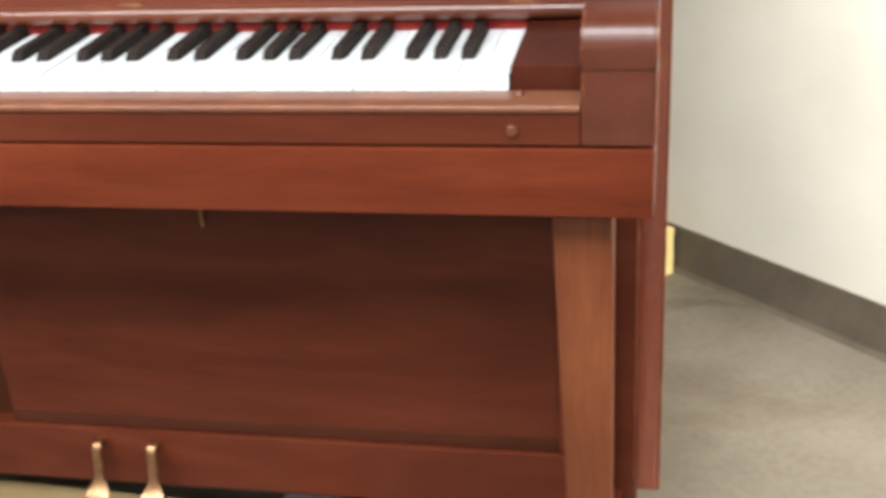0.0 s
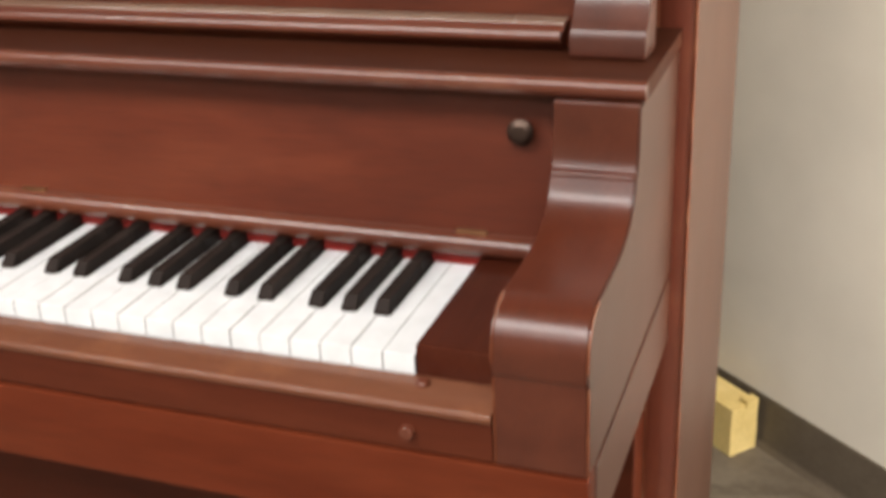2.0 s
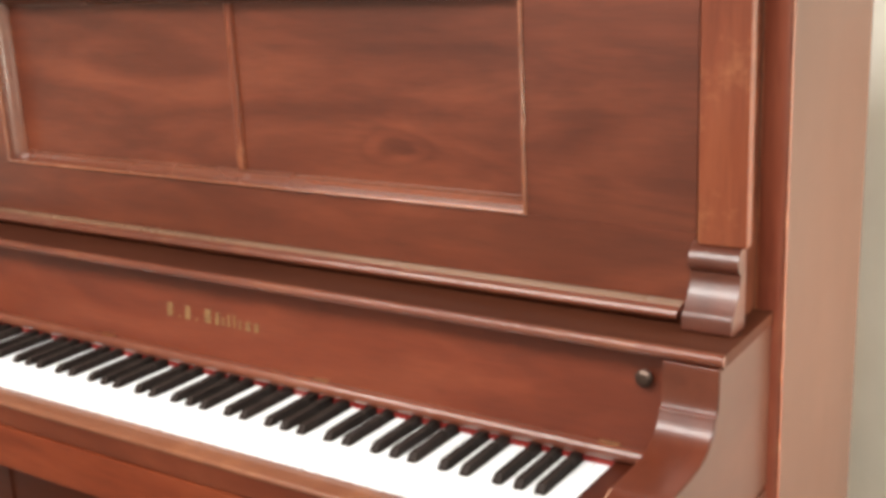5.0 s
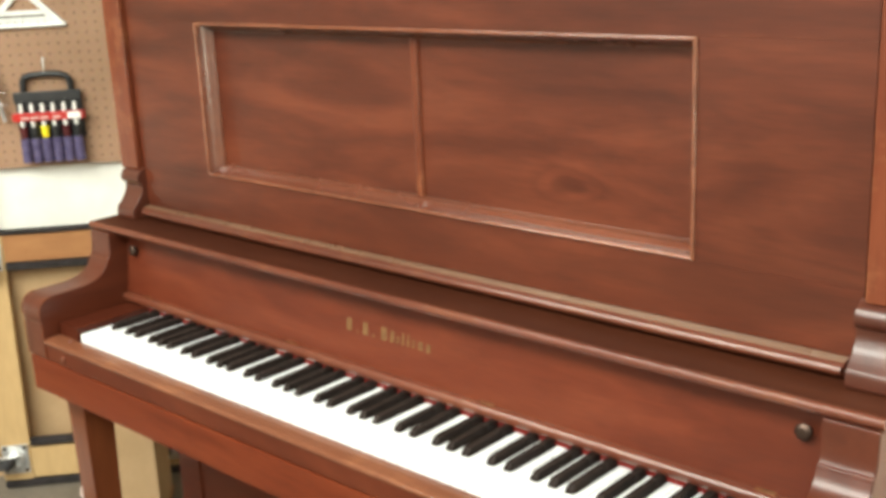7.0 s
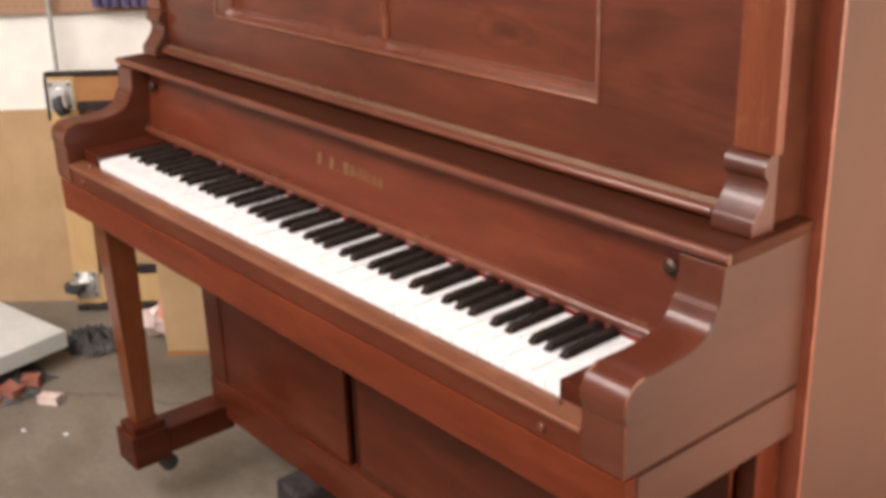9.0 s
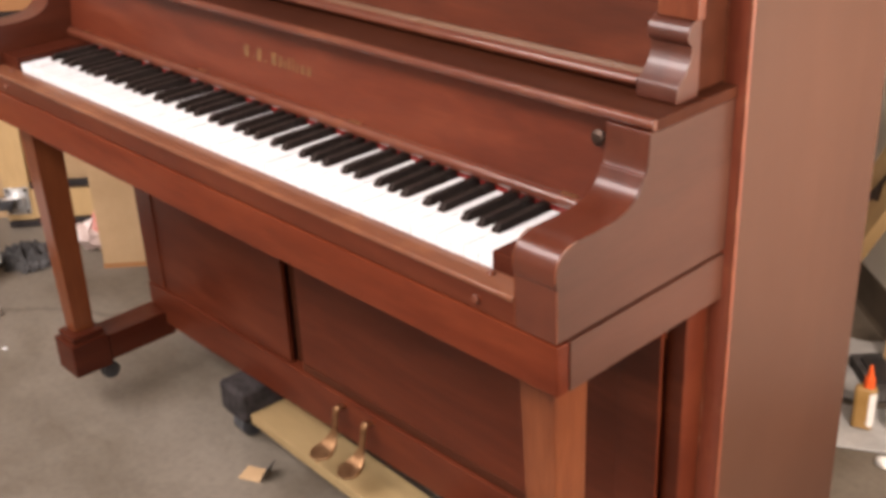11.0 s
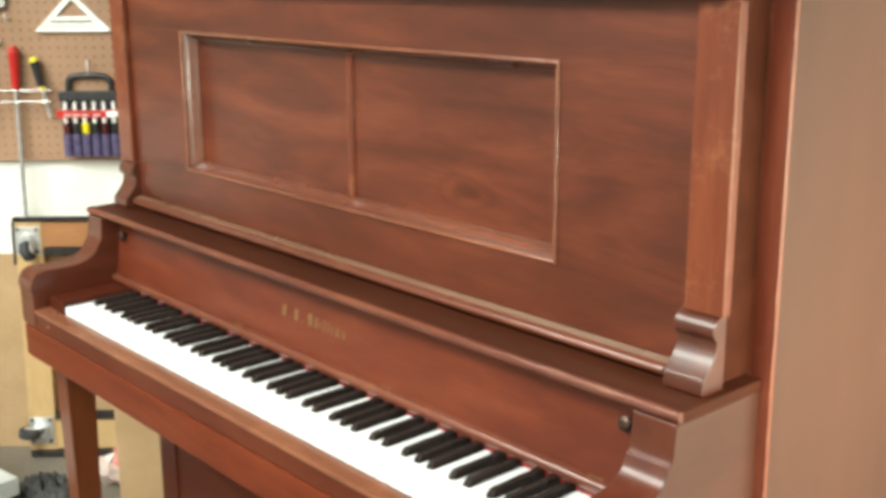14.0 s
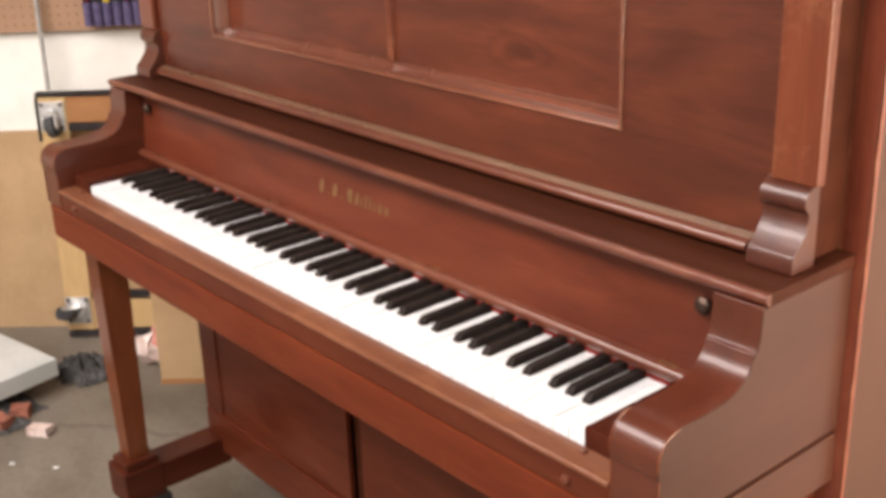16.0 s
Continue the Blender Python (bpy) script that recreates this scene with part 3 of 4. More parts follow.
# vinyl baseboard along the right wall, with a small toe
bm = extrude([(0, 0), (-0.016, 0), (-0.013, 0.006), (-0.006, 0.014), (-0.005, 0.097), (-0.003, 0.101), (0, 0.101)], -1.6, 4.9, "x")
ob = solid("baseboard", bm, "skirting", "dark brown vinyl baseboard along the wall", "baseboard", kind="structure")
ob.matrix_world = room_pose(RW, RD, 0, 0.001, FLOOR, RN)


# ---------- the upright piano ----------
KEY_Z, KEY_W, KEY_X = 0.7375, 0.0237, -0.615
piano = thing("upright_piano", "old upright piano in glossy red-brown mahogany, lid closed and keyboard open", "piano")


def frame_strip(x0, x1, z0, z1, y, prof):
    """A moulding that runs inside a rectangle, as four mitred bars."""
    corners = [(x0, z0, 1, 1), (x1, z0, -1, 1), (x1, z1, -1, -1), (x0, z1, 1, -1)]
    bars = []
    for i in range(4):
        bm = bmesh.new()
        ends = []
        for cx, cz, sx, sz in (corners[i], corners[(i + 1) % 4]):
            ends.append([bm.verts.new((cx + sx * a, y + b, cz + sz * a)) for a, b in prof])
        n = len(prof)
        for k in range(n):
            bm.faces.new((ends[0][k], ends[0][(k + 1) % n], ends[1][(k + 1) % n], ends[1][k]))
        bm.faces.new(ends[0]), bm.faces.new(ends[1][::-1])
        bars.append(bm)
    return bars


for s in (-1, 1):
    # case side with its rounded front strip
    part("case_side", box(s * 0.73, s * 0.757, 0.2875, 0.636, 0.07, 1.4), "side", piano, "brown varnished case side", 0.004, 3)
    part("front_strip", extrude([(s * 0.7262, 0.2855), (s * 0.7272, 0.282), (s * 0.7318, 0.28), (s * 0.752, 0.28), (s * 0.7575, 0.282), (s * 0.7585, 0.2875), (s * 0.7262, 0.2875)], 0.07, 1.4, "z"), "strip", piano, "reddish strip with worn bright edges")
    for x in (0.7272, 0.7576):
        part("worn_edge", rod((s * x, 0.2817, 0.071), (s * x, 0.2817, 1.399), 0.0015, sides=8), "chipped", piano, "bright rubbed corner")
    # return takes the dark shelf colour, so its shade is painted in
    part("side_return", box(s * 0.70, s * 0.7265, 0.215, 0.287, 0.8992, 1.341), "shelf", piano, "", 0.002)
    part("inner_side", box(s * 0.70, s * 0.7265, 0.236, 0.287, 0.07, 0.675), "knee", piano, "", 0.002)
    # pilaster of the upper case and the scrolled corbel under it
    part("pilaster", box(s * 0.688, s * 0.743, 0.1985, 0.2145, 0.989, 1.341), "pilaster", piano, "", 0.003)
    prof = [(0.215, 0.8992), (0.1755, 0.8992), (0.174, 0.902), (0.1745, 0.914)]
    prof += curve_points([(0.1765, 0.919), (0.185, 0.928), (0.1935, 0.939), (0.1985, 0.951), (0.1985, 0.961)], 8)
    prof += curve_points([(0.1935, 0.9645), (0.1905, 0.97), (0.1915, 0.978), (0.1965, 0.985), (0.205, 0.99)], 8)
    prof += [(0.215, 0.991)]
    part("corbel", extrude(prof, s * 0.681, s * 0.737, "x"), "gloss", piano, "scrolled corbel with bright worn curves", 0.0012, 2)
    # cheek: the scrolled arm at the end of the keyboard
    prof = [(0.2855, 0.6855), (-0.034, 0.6855), (-0.0345, 0.70), (-0.0345, 0.7525), (-0.0362, 0.7545)]
    prof += curve_points([(-0.0368, 0.763), (-0.0362, 0.774), (-0.0325, 0.7845), (-0.025, 0.7925), (-0.014, 0.7972), (0.0, 0.7988), (0.03, 0.7988), (0.058, 0.8002), (0.078, 0.8045), (0.092, 0.811), (0.102, 0.8205), (0.108, 0.833)], 8)
    prof += [(0.1085, 0.836), (0.1125, 0.8375)]
    prof += curve_points([(0.1145, 0.842), (0.1165, 0.852), (0.1175, 0.868), (0.1185, 0.8845)], 3)
    prof += [(0.2855, 0.8845)]
    cheek = part("cheek", extrude(prof, s * 0.6835, s * 0.7435, "x"), "glossred", piano, "scrolled arm beside the keys", 0.0025, 2)
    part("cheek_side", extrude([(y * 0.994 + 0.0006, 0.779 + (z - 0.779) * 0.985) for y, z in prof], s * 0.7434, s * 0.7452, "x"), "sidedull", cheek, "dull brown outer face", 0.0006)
    for x in (0.684, 0.7447):
        part("worn_edge", rod((s * x, -0.0343, 0.687), (s * x, -0.0343, 0.751), 0.0011, sides=6), "chipped", cheek, "rubbed corner")
        part("worn_edge", tube([(s * x, y, z) for y, z in prof[5:45:4]], 0.0011, 6), "chipped", cheek, "rubbed corner")
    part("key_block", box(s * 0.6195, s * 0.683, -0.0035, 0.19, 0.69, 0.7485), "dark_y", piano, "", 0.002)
    # front leg, tapered on its inner side, on a toe block with a caster
    bm = bmesh.new()
    for z, xi, y0, y1 in ((0.128, 0.664, 0.014, 0.058), (0.585, 0.652, 0.004, 0.064), (0.6275, 0.652, 0.004, 0.064)):
        ring = [bm.verts.new((s * x, y, z)) for x, y in ((xi, y0), (0.708, y0), (0.708, y1), (xi, y1))]
        if z > 0.13:
            for i in range(4):
                bm.faces.new((last[i], last[(i + 1) % 4], ring[(i + 1) % 4], ring[i]))
        else:
            bm.faces.new(ring)
        last = ring
    bm.faces.new(last)
    part("leg", bm, "leg", piano, "square tapered front leg", 0.002)
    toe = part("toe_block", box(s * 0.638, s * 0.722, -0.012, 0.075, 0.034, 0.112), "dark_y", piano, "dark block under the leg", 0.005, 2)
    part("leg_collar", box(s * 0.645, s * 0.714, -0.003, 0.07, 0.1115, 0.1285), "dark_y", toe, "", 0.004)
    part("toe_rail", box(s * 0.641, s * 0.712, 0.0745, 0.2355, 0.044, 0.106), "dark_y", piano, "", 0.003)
    cz = part("caster_fork", box(s * 0.665, s * 0.683, 0.065, 0.085, 0.014, 0.0375), "darkmetal", toe, "", 0.002)
    part("caster_wheel", rod((s * 0.663, 0.078, 0.006), (s * 0.685, 0.078, 0.006), 0.0195, sides=20), "rubber", toe, "dark caster wheel", 0.002)

# keybed: apron across the front, its returns under the cheeks, and the bed itself
part("apron", box(-0.745, 0.745, -0.0335, -0.0125, 0.617, 0.6825), "apron", piano, "", 0.003)
for s in (-1, 1):
    part("apron_return", box(s * 0.726, s * 0.7455, -0.0122, 0.2845, 0.617, 0.6805), "sidedull", piano, "", 0.002)
part("keybed", box(-0.724, 0.724, -0.0122, 0.284, 0.628, 0.684), "wood_x", piano, "", 0.001)
slip = part("keyslip", box(-0.682, 0.682, -0.0335, -0.006, 0.685, 0.7145), "knee", piano, "", 0.002)
prof = curve_points([(-0.0335, 0.7145), (-0.0365, 0.717), (-0.036, 0.7215), (-0.031, 0.7235), (-0.02, 0.7248), (-0.006, 0.7255)], 4) + [(-0.004, 0.7255), (-0.004, 0.7146)]
part("slip_moulding", extrude(prof, -0.682, 0.682, "x"), "worn", slip, "worn lighter top edge of the keyslip", 0.0006)
for s in (-1, 1):
    part("screw_button", rod((s * 0.623, -0.0328, 0.6995), (s * 0.623, -0.0375, 0.6995), 0.0062, 0.005, 14), "edge", slip, "small turned wooden button", 0.001)
    part("slip_screw", rod((s * 0.628, -0.014, 0.7254), (s * 0.628, -0.014, 0.7285), 0.0055, 0.004, 12), "edge", slip, "small brown screw cap", 0.0008)

# fallboard with its hinge strip, knobs, hinges and lettering
# the fallboard leans back by eight degrees
def fall_y(z):
    return 0.1415 + (z - 0.7665) * 0.1475


fall = part("fallboard", extrude([(fall_y(0.7665), 0.7665), (fall_y(0.8843), 0.8843), (fall_y(0.8843) + 0.02, 0.8843), (fall_y(0.7665) + 0.02, 0.7665)], -0.6825, 0.6825, "x"), "panel", piano, "", 0.002)
prof = [(0.19, 0.7515)] + curve_points([(0.134, 0.7515), (0.131, 0.756), (0.131, 0.762), (0.1345, 0.7665), (0.14, 0.7682)], 3) + [(0.165, 0.7685), (0.165, 0.7665), (0.19, 0.7665)]
part("fallboard_strip", extrude(prof, -0.6825, 0.6825, "x"), "edge", fall, "reddish rounded strip behind the keys", 0.0005)
for x in (-0.613, -0.204, 0.204, 0.613):
    part("hinge", box(x - 0.0125, x + 0.0125, 0.1385, 0.1455, 0.7672, 0.7702), "brass", fall, "small brass hinge", 0.0006)
for s in (-1, 1):
    bm = rod((s * 0.652, 0.1545, 0.8505), (s * 0.652, 0.149, 0.8505), 0.006, sides=20)
    rod((s * 0.652, 0.1495, 0.8505), (s * 0.652, 0.143, 0.8505), 0.0085, 0.0105, 24, bm)
    rod((s * 0.652, 0.143, 0.8505), (s * 0.652, 0.14, 0.8505), 0.0105, 0.006, 24, bm)
    part("knob", bm, "darkmetal", fall, "round dark metal knob", 0.0008)
# faded gold lettering on the fallboard
for x, w, h in ((-0.058, 0.010, 0.019), (-0.041, 0.003, 0.004), (-0.031, 0.009, 0.019), (-0.015, 0.003, 0.004), (-0.002, 0.011, 0.019), (0.013, 0.007, 0.017),
                (0.023, 0.0035, 0.012), (0.031, 0.0035, 0.018), (0.039, 0.0035, 0.018), (0.047, 0.0035, 0.012), (0.056, 0.008, 0.012), (0.068, 0.007, 0.012)):
    x = x * 1.32 - 0.004
    part("lettering_bar", extrude([(fall_y(0.8145 + q) + d, 0.8145 + q) for q, d in ((0, -0.0006), (h, -0.0006), (h, 0.0012), (0, 0.0012))], x, x + w * 1.1), "gold", fall, "faded gold lettering")
# shelf on top of the fallboard
prof = [(0.279, 0.8850), (0.126, 0.8850)] + curve_points([(0.121, 0.8865), (0.1175, 0.8915), (0.1185, 0.897), (0.122, 0.8990)], 4) + [(0.272, 0.8990)]
part("shelf_edge", extrude([(0.1258, 0.8850)] + prof[2:-1] + [(0.1258, 0.8990)], -0.748, 0.748, "x"), "edge", piano, "worn rounded front edge of the shelf", 0.0006)
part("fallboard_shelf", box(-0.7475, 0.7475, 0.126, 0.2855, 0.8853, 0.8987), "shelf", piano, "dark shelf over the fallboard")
# music rail in front of the upper panel
prof = [(0.206, 0.8992), (0.199, 0.8992), (0.197, 0.905)] + curve_points([(0.1885, 0.9055), (0.1845, 0.909), (0.1848, 0.913), (0.1865, 0.9158)], 4) + [(0.206, 0.9158)]
rail = part("music_rail", extrude(prof, -0.672, 0.672, "x"), "edge", piano, "long rounded music rail", 0.0006)
prof = [(0.1866, 0.916), (0.1885, 0.9183), (0.197, 0.9212), (0.206, 0.922), (0.206, 0.916)]
part("rail_top", extrude(prof, -0.674, 0.674, "x"), "edge", rail, "rounded copper-brown top of the rail")
# thin pale strip stands in for the highlight along the rail's back
part("sheen_band", extrude([(0.1925, 0.9197), (0.1928, 0.9203), (0.1968, 0.9217), (0.2058, 0.9225), (0.2058, 0.921), (0.197, 0.9205)], -0.673, 0.673, "x"), "railsheen", rail, "pale band that paints the sheen along the rail")
part("rail_groove", box(-0.68, 0.68, 0.2045, 0.225, 0.8992, 0.9215), "wood_x", piano)

# upper panel: rails and stiles round a recessed field, with moulding and divider
px, z0, z1 = 0.479, 0.999, 1.263
upper = part("upper_panel", box(-px - 0.003, px + 0.003, 0.2365, 0.252, z0 - 0.003, z1 + 0.003), "upper", piano, "flame-grained recessed panel")
part("panel_rail", box(-0.684, 0.684, 0.209, 0.2385, 0.9222, z0), "upper", piano)
part("panel_rail", box(-0.684, 0.684, 0.209, 0.2385, z1, 1.341), "upper", piano)
part("panel_stile", box(-0.684, -px, 0.209, 0.2385, z0 + 0.0002, z1 - 0.0002), "upper", piano)
part("panel_stile", box(px, 0.684, 0.209, 0.2385, z0 + 0.0002, z1 - 0.0002), "upper", piano)
half = [math.pi * k / 8 for k in range(9)]
# the moulding's bright lines come partly from these lightened colours
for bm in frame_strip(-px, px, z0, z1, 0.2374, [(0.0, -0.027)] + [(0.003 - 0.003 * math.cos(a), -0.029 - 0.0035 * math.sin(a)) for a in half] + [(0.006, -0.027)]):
    part("panel_bead", bm, "bead", upper, "rounded bead round the panel, highlight in its colour")
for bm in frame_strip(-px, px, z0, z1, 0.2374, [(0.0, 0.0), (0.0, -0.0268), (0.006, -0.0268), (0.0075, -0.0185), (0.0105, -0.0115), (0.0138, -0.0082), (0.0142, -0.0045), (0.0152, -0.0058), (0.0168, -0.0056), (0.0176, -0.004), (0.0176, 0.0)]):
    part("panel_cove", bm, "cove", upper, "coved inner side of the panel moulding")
part("panel_divider", extrude([(0.003, 0.2367)] + [(0.01 - 0.0065 * math.cos(a), 0.2345 - 0.006 * math.sin(a)) for a in [math.pi * k / 8 for k in range(0, 9)]] + [(0.017, 0.2367)], z0 + 0.0178, z1 - 0.0178, "z"), "pilaster", upper, "slim upright divider bead")

# lid with a moulded edge
part("lid", box(-0.782, 0.782, 0.155, 0.655, 1.4005, 1.425), "wood_x", piano, "", 0.006, 3)
prof = [(0.262, 1.3415), (0.192, 1.3415), (0.181, 1.344), (0.178, 1.349), (0.182, 1.355), (0.172, 1.361), (0.168, 1.368), (0.168, 1.4), (0.262, 1.4)]
part("lid_moulding", extrude(prof, -0.7255, 0.7255, "x"), "wood_x", piano, "moulded frieze under the lid", 0.0006)

# lower case: knee panel in two fields, bottom rail, pedals, back
part("knee_panel", box(-0.70, -0.168, 0.2245, 0.236, 0.165, 0.627), "knee", piano, "plain varnished knee panel", 0.002)
part("knee_panel", box(-0.126, 0.70, 0.2245, 0.236, 0.165, 0.627), "knee", piano, "plain varnished knee panel", 0.002)
# dark strip laid along the foot of the right-hand field
part("knee_foot_strip", box(-0.1265, 0.6315, 0.2225, 0.2362, 0.165, 0.186), "shelf", piano, "dark strip along the foot of the knee panel", 0.003)
# shade inside the groove is put into its dark colour
part("knee_groove", box(-0.17, -0.124, 0.243, 0.2455, 0.16, 0.627), "shelf", piano, "recessed upright groove with its shade in the colour")
part("knee_rail", box(-0.70, 0.70, 0.2215, 0.236, 0.565, 0.6275), "wood_x", piano, "", 0.003)
for s in (-1, 1):
    part("knee_stile", box(s * 0.632, s * 0.70, 0.2205, 0.2362, 0.165, 0.5645), "knee", piano, "", 0.002)
# short upright brass-coloured mark on the knee panel
part("panel_mark", box(0.203, 0.2065, 0.2185, 0.2212, 0.475, 0.505), "brass", piano, "thin upright brass-coloured mark", 0.0008)
bottom = part("bottom_rail", box(-0.70, 0.70, 0.2165, 0.245, 0.074, 0.1645), "knee", piano, "", 0.004)
part("back_board", box(-0.7295, 0.7295, 0.605, 0.63, 0.08, 1.33), "side", piano)
part("bottom_board", box(-0.7295, 0.7295, 0.2455, 0.6045, 0.074, 0.1), "side", piano)
for x in (0.004, 0.084):
    side = curve_points([(0.226, 0.128), (0.212, 0.136), (0.2, 0.138), (0.193, 0.128), (0.189, 0.106), (0.182, 0.082), (0.168, 0.067), (0.148, 0.061), (0.132, 0.058)], 3)
    back = [(y + 0.004, z - 0.0065) for y, z in side]
    bm = bmesh.new()
    rows = []
    for i, (y, z) in enumerate(side):
        w = 0.0065 if i < len(side) * 0.55 else 0.0065 + 0.0165 * math.sin(math.pi * 0.5 * min(1, (i / len(side) - 0.55) / 0.3))
        if i > len(side) - 4:
            w *= 1 - 0.22 * (i - len(side) + 4)
        rows.append([bm.verts.new(c) for c in ((x - w, y, z), (x + w, y, z), (x + w, *back[i]), (x - w, *back[i]))])
    for a, b in zip(rows, rows[1:]):
        for k in range(4):
            bm.faces.new((a[k], a[(k + 1) % 4], b[(k + 1) % 4], b[k]))
    bm.faces.new(rows[0][::-1]), bm.faces.new(rows[-1])
    part("pedal", bm, "brass", piano, "worn brass foot pedal", 0.002).location.z = 0.016

# keyboard: 52 white keys with cut-outs, 36 black keys, red felt behind
board = part("keyboard", box(-0.6185, 0.6185, 0.012, 0.19, 0.676, 0.7105), "wood_y", piano, "keyboard of white and black keys")
part("felt", box(-0.6185, 0.6185, 0.1435, 0.189, 0.7386, 0.7513), "felt", board, "red felt strip behind the keys", 0.001)
LETTERS = "AB" + "CDEFGAB" * 7 + "C"
SHIFT = {"C": -0.002, "D": 0.002, "F": -0.0028, "G": 0.0, "A": 0.0028}
blacks = [i for i, l in enumerate(LETTERS[:-1]) if l in SHIFT]
rng = random.Random(4)
for i, l in enumerate(LETTERS):
    x0 = KEY_X + i * KEY_W
    a, b = x0 + 0.0003, x0 + KEY_W - 0.0003
    left = x0 + SHIFT[LETTERS[i - 1]] + 0.0068 if i and (i - 1) in blacks else a
    right = x0 + KEY_W + SHIFT[l] - 0.0068 if i in blacks else b
    out = [(a, 0.0), (b, 0.0), (b, 0.0505), (right, 0.0505), (right, 0.186), (left, 0.186), (left, 0.0505), (a, 0.0505)]
    out = [p for k, p in enumerate(out) if p != out[k - 1]]
    dz, dx = rng.uniform(-0.00025, 0.00025), rng.uniform(-0.0001, 0.0001)
    bm = extrude([(p[0] + dx, p[1]) for p in out], KEY_Z - 0.019 + dz, KEY_Z + dz, "z")
    key = part("white_key", bm, "ivory", board, bevel=0.0004)
    key.data.materials.append(MAT["keywood"])  # bare wooden flanks under the white tops
    for p in key.data.polygons:
        if abs(p.normal.x) > 0.9:
            p.material_index = 1
for i in blacks:
    x = KEY_X + (i + 1) * KEY_W + SHIFT[LETTERS[i]] + rng.uniform(-0.0005, 0.0005)
    bm = bmesh.new()
    rows = []
    # flat top, steep flanks and a chisel-shaped front
    for y, z, w in ((0.0475, KEY_Z - 0.003, 0.006), (0.0497, KEY_Z + 0.0035, 0.0058), (0.0565, KEY_Z + 0.01, 0.0051), (0.12, KEY_Z + 0.0108, 0.0051), (0.184, KEY_Z + 0.0108, 0.0051)):
        rows.append([bm.verts.new(c) for c in ((x - 0.0063, y, KEY_Z - 0.005), (x - w, y, z), (x + w, y, z), (x + 0.0063, y, KEY_Z - 0.005))])
    for a, b in zip(rows, rows[1:]):
        for k in range(3):
            bm.faces.new((a[k], a[k + 1], b[k + 1], b[k]))
    bm.faces.new(rows[0]), bm.faces.new(rows[-1][::-1])
    key = part("black_key", bm, "ebony", board, bevel=0.0004, segments=1)
    for p in key.data.polygons:
        p.use_smooth = False

# ---------- moving dolly under the piano ----------
dolly = thing("piano_dolly", "low wooden moving dolly with black carpeted ends under the piano", "dolly", pose(0.0, 0.384, 0.0, 0, 0, -2.5) @ pose(0.0, -0.375, 0.0))
part("deck", box(-0.262, 0.262, 0.158, 0.25, -0.002, 0.02), "pine_x", dolly, "pale pine deck board", 0.002)
part("deck", box(-0.262, 0.262, 0.45, 0.55, -0.002, 0.02), "pine_x", dolly, "pale pine deck board", 0.002)
for x in (-0.305, 0.305):
    part("carpet_rail", box(x - 0.045, x + 0.045, 0.14, 0.6, 0.0, 0.0735), "carpet", dolly, "black carpet-covered end rail", 0.012, 3)
    for y in (0.195, 0.545):
        xx = x - 0.028 * (1 if x < 0 else -1)
        part("caster_bracket", extrude([(y - 0.018, 0.021), (y + 0.018, 0.021), (y + 0.012, -0.04), (y - 0.002, -0.048), (y - 0.012, -0.04)], xx - 0.014, xx + 0.014, "x"), "steel", dolly, "zinc caster fork", 0.002)
        part("caster_wheel", rod((xx - 0.02, y, -0.043), (xx + 0.02, y, -0.043), 0.0315, sides=24), "rubber", dolly, "dark rubber caster wheel", 0.004)


# ---------- right wall: clutter behind the piano ----------
def wall_right(u, v, z):
    return room_pose(RW, RD, u, v, z, RN)


def wall_left(u, v, z):
    return room_pose(LW, LD, u, v, z, LN)


# plank leaning along the wall with a dark bent strip on it
foot, head = RW + RD * -0.85 + RN * 0.1 + Vector((0, 0, FLOOR)), RW + RD * -0.508 + RN * 0.036 + Vector((0, 0, 0.456))
up = (head - foot).normalized()
face = (RN - up * RN.dot(up)).normalized()
m = Matrix((-face.cross(up), -face, up)).transposed().to_4x4()
m.translation = foot
plank = thing("leaning_plank", "pale pine plank leaning against the cream wall", "plank", m)
part("board", box(-0.06, 0.06, -0.019, 0.019, 0.0, 0.66), "pine", plank, "", 0.002)
part("dark_strip", extrude([(-0.022, 0.2), (-0.024, 0.3), (-0.012, 0.4), (-0.004, 0.48), (0.004, 0.58), (0.011, 0.58), (0.006, 0.48), (0.024, 0.44), (0.004, 0.42), (-0.002, 0.36), (-0.008, 0.28), (-0.013, 0.2)], -0.0225, -0.0192, "y"), "darkmetal", plank, "dark bent strip")
# yellow block and cardboard scrap by the wall
block = thing("yellow_block", "pale yellow foam block on the floor by the baseboard", "block", wall_right(-0.155, 0.018, FLOOR))
bm = box(-0.2, 0.0, -0.062, 0.0, 0.0, 0.096)
bmesh.ops.subdivide_edges(bm, edges=bm.edges, cuts=4, use_grid_fill=True)
part("block_body", crumple(bm, 0.0025, 30), "yellow", block)
part("block_end", crumple(box(-0.014, 0.002, -0.03, -0.004, 0.088, 0.104), 0.004, 40), "yellow", block, "torn corner")
scrap = box(-0.05, 0.045, -0.003, 0.003, 0.0, 0.125)
bmesh.ops.subdivide_edges(scrap, edges=scrap.edges, cuts=4, use_grid_fill=True)
crumple(scrap, 0.009, 14)
solid("cardboard_scrap", scrap, "cardboard", "torn brown cardboard scrap leaning on the baseboard", "cardboard", wall_right(-0.4, 0.05, FLOOR) @ pose(0, 0, 0, -8, 0, 50), 0.001)
# glue bottle
bottle = thing("glue_bottle", "small amber glue bottle with an orange nozzle cap", "bottle", pose(0.592, 1.09, FLOOR + 0.0075, 0, 0, 20))
part("bottle_body", box(-0.022, 0.022, -0.013, 0.013, 0.0, 0.1), "glue", bottle, "", 0.009, 3)
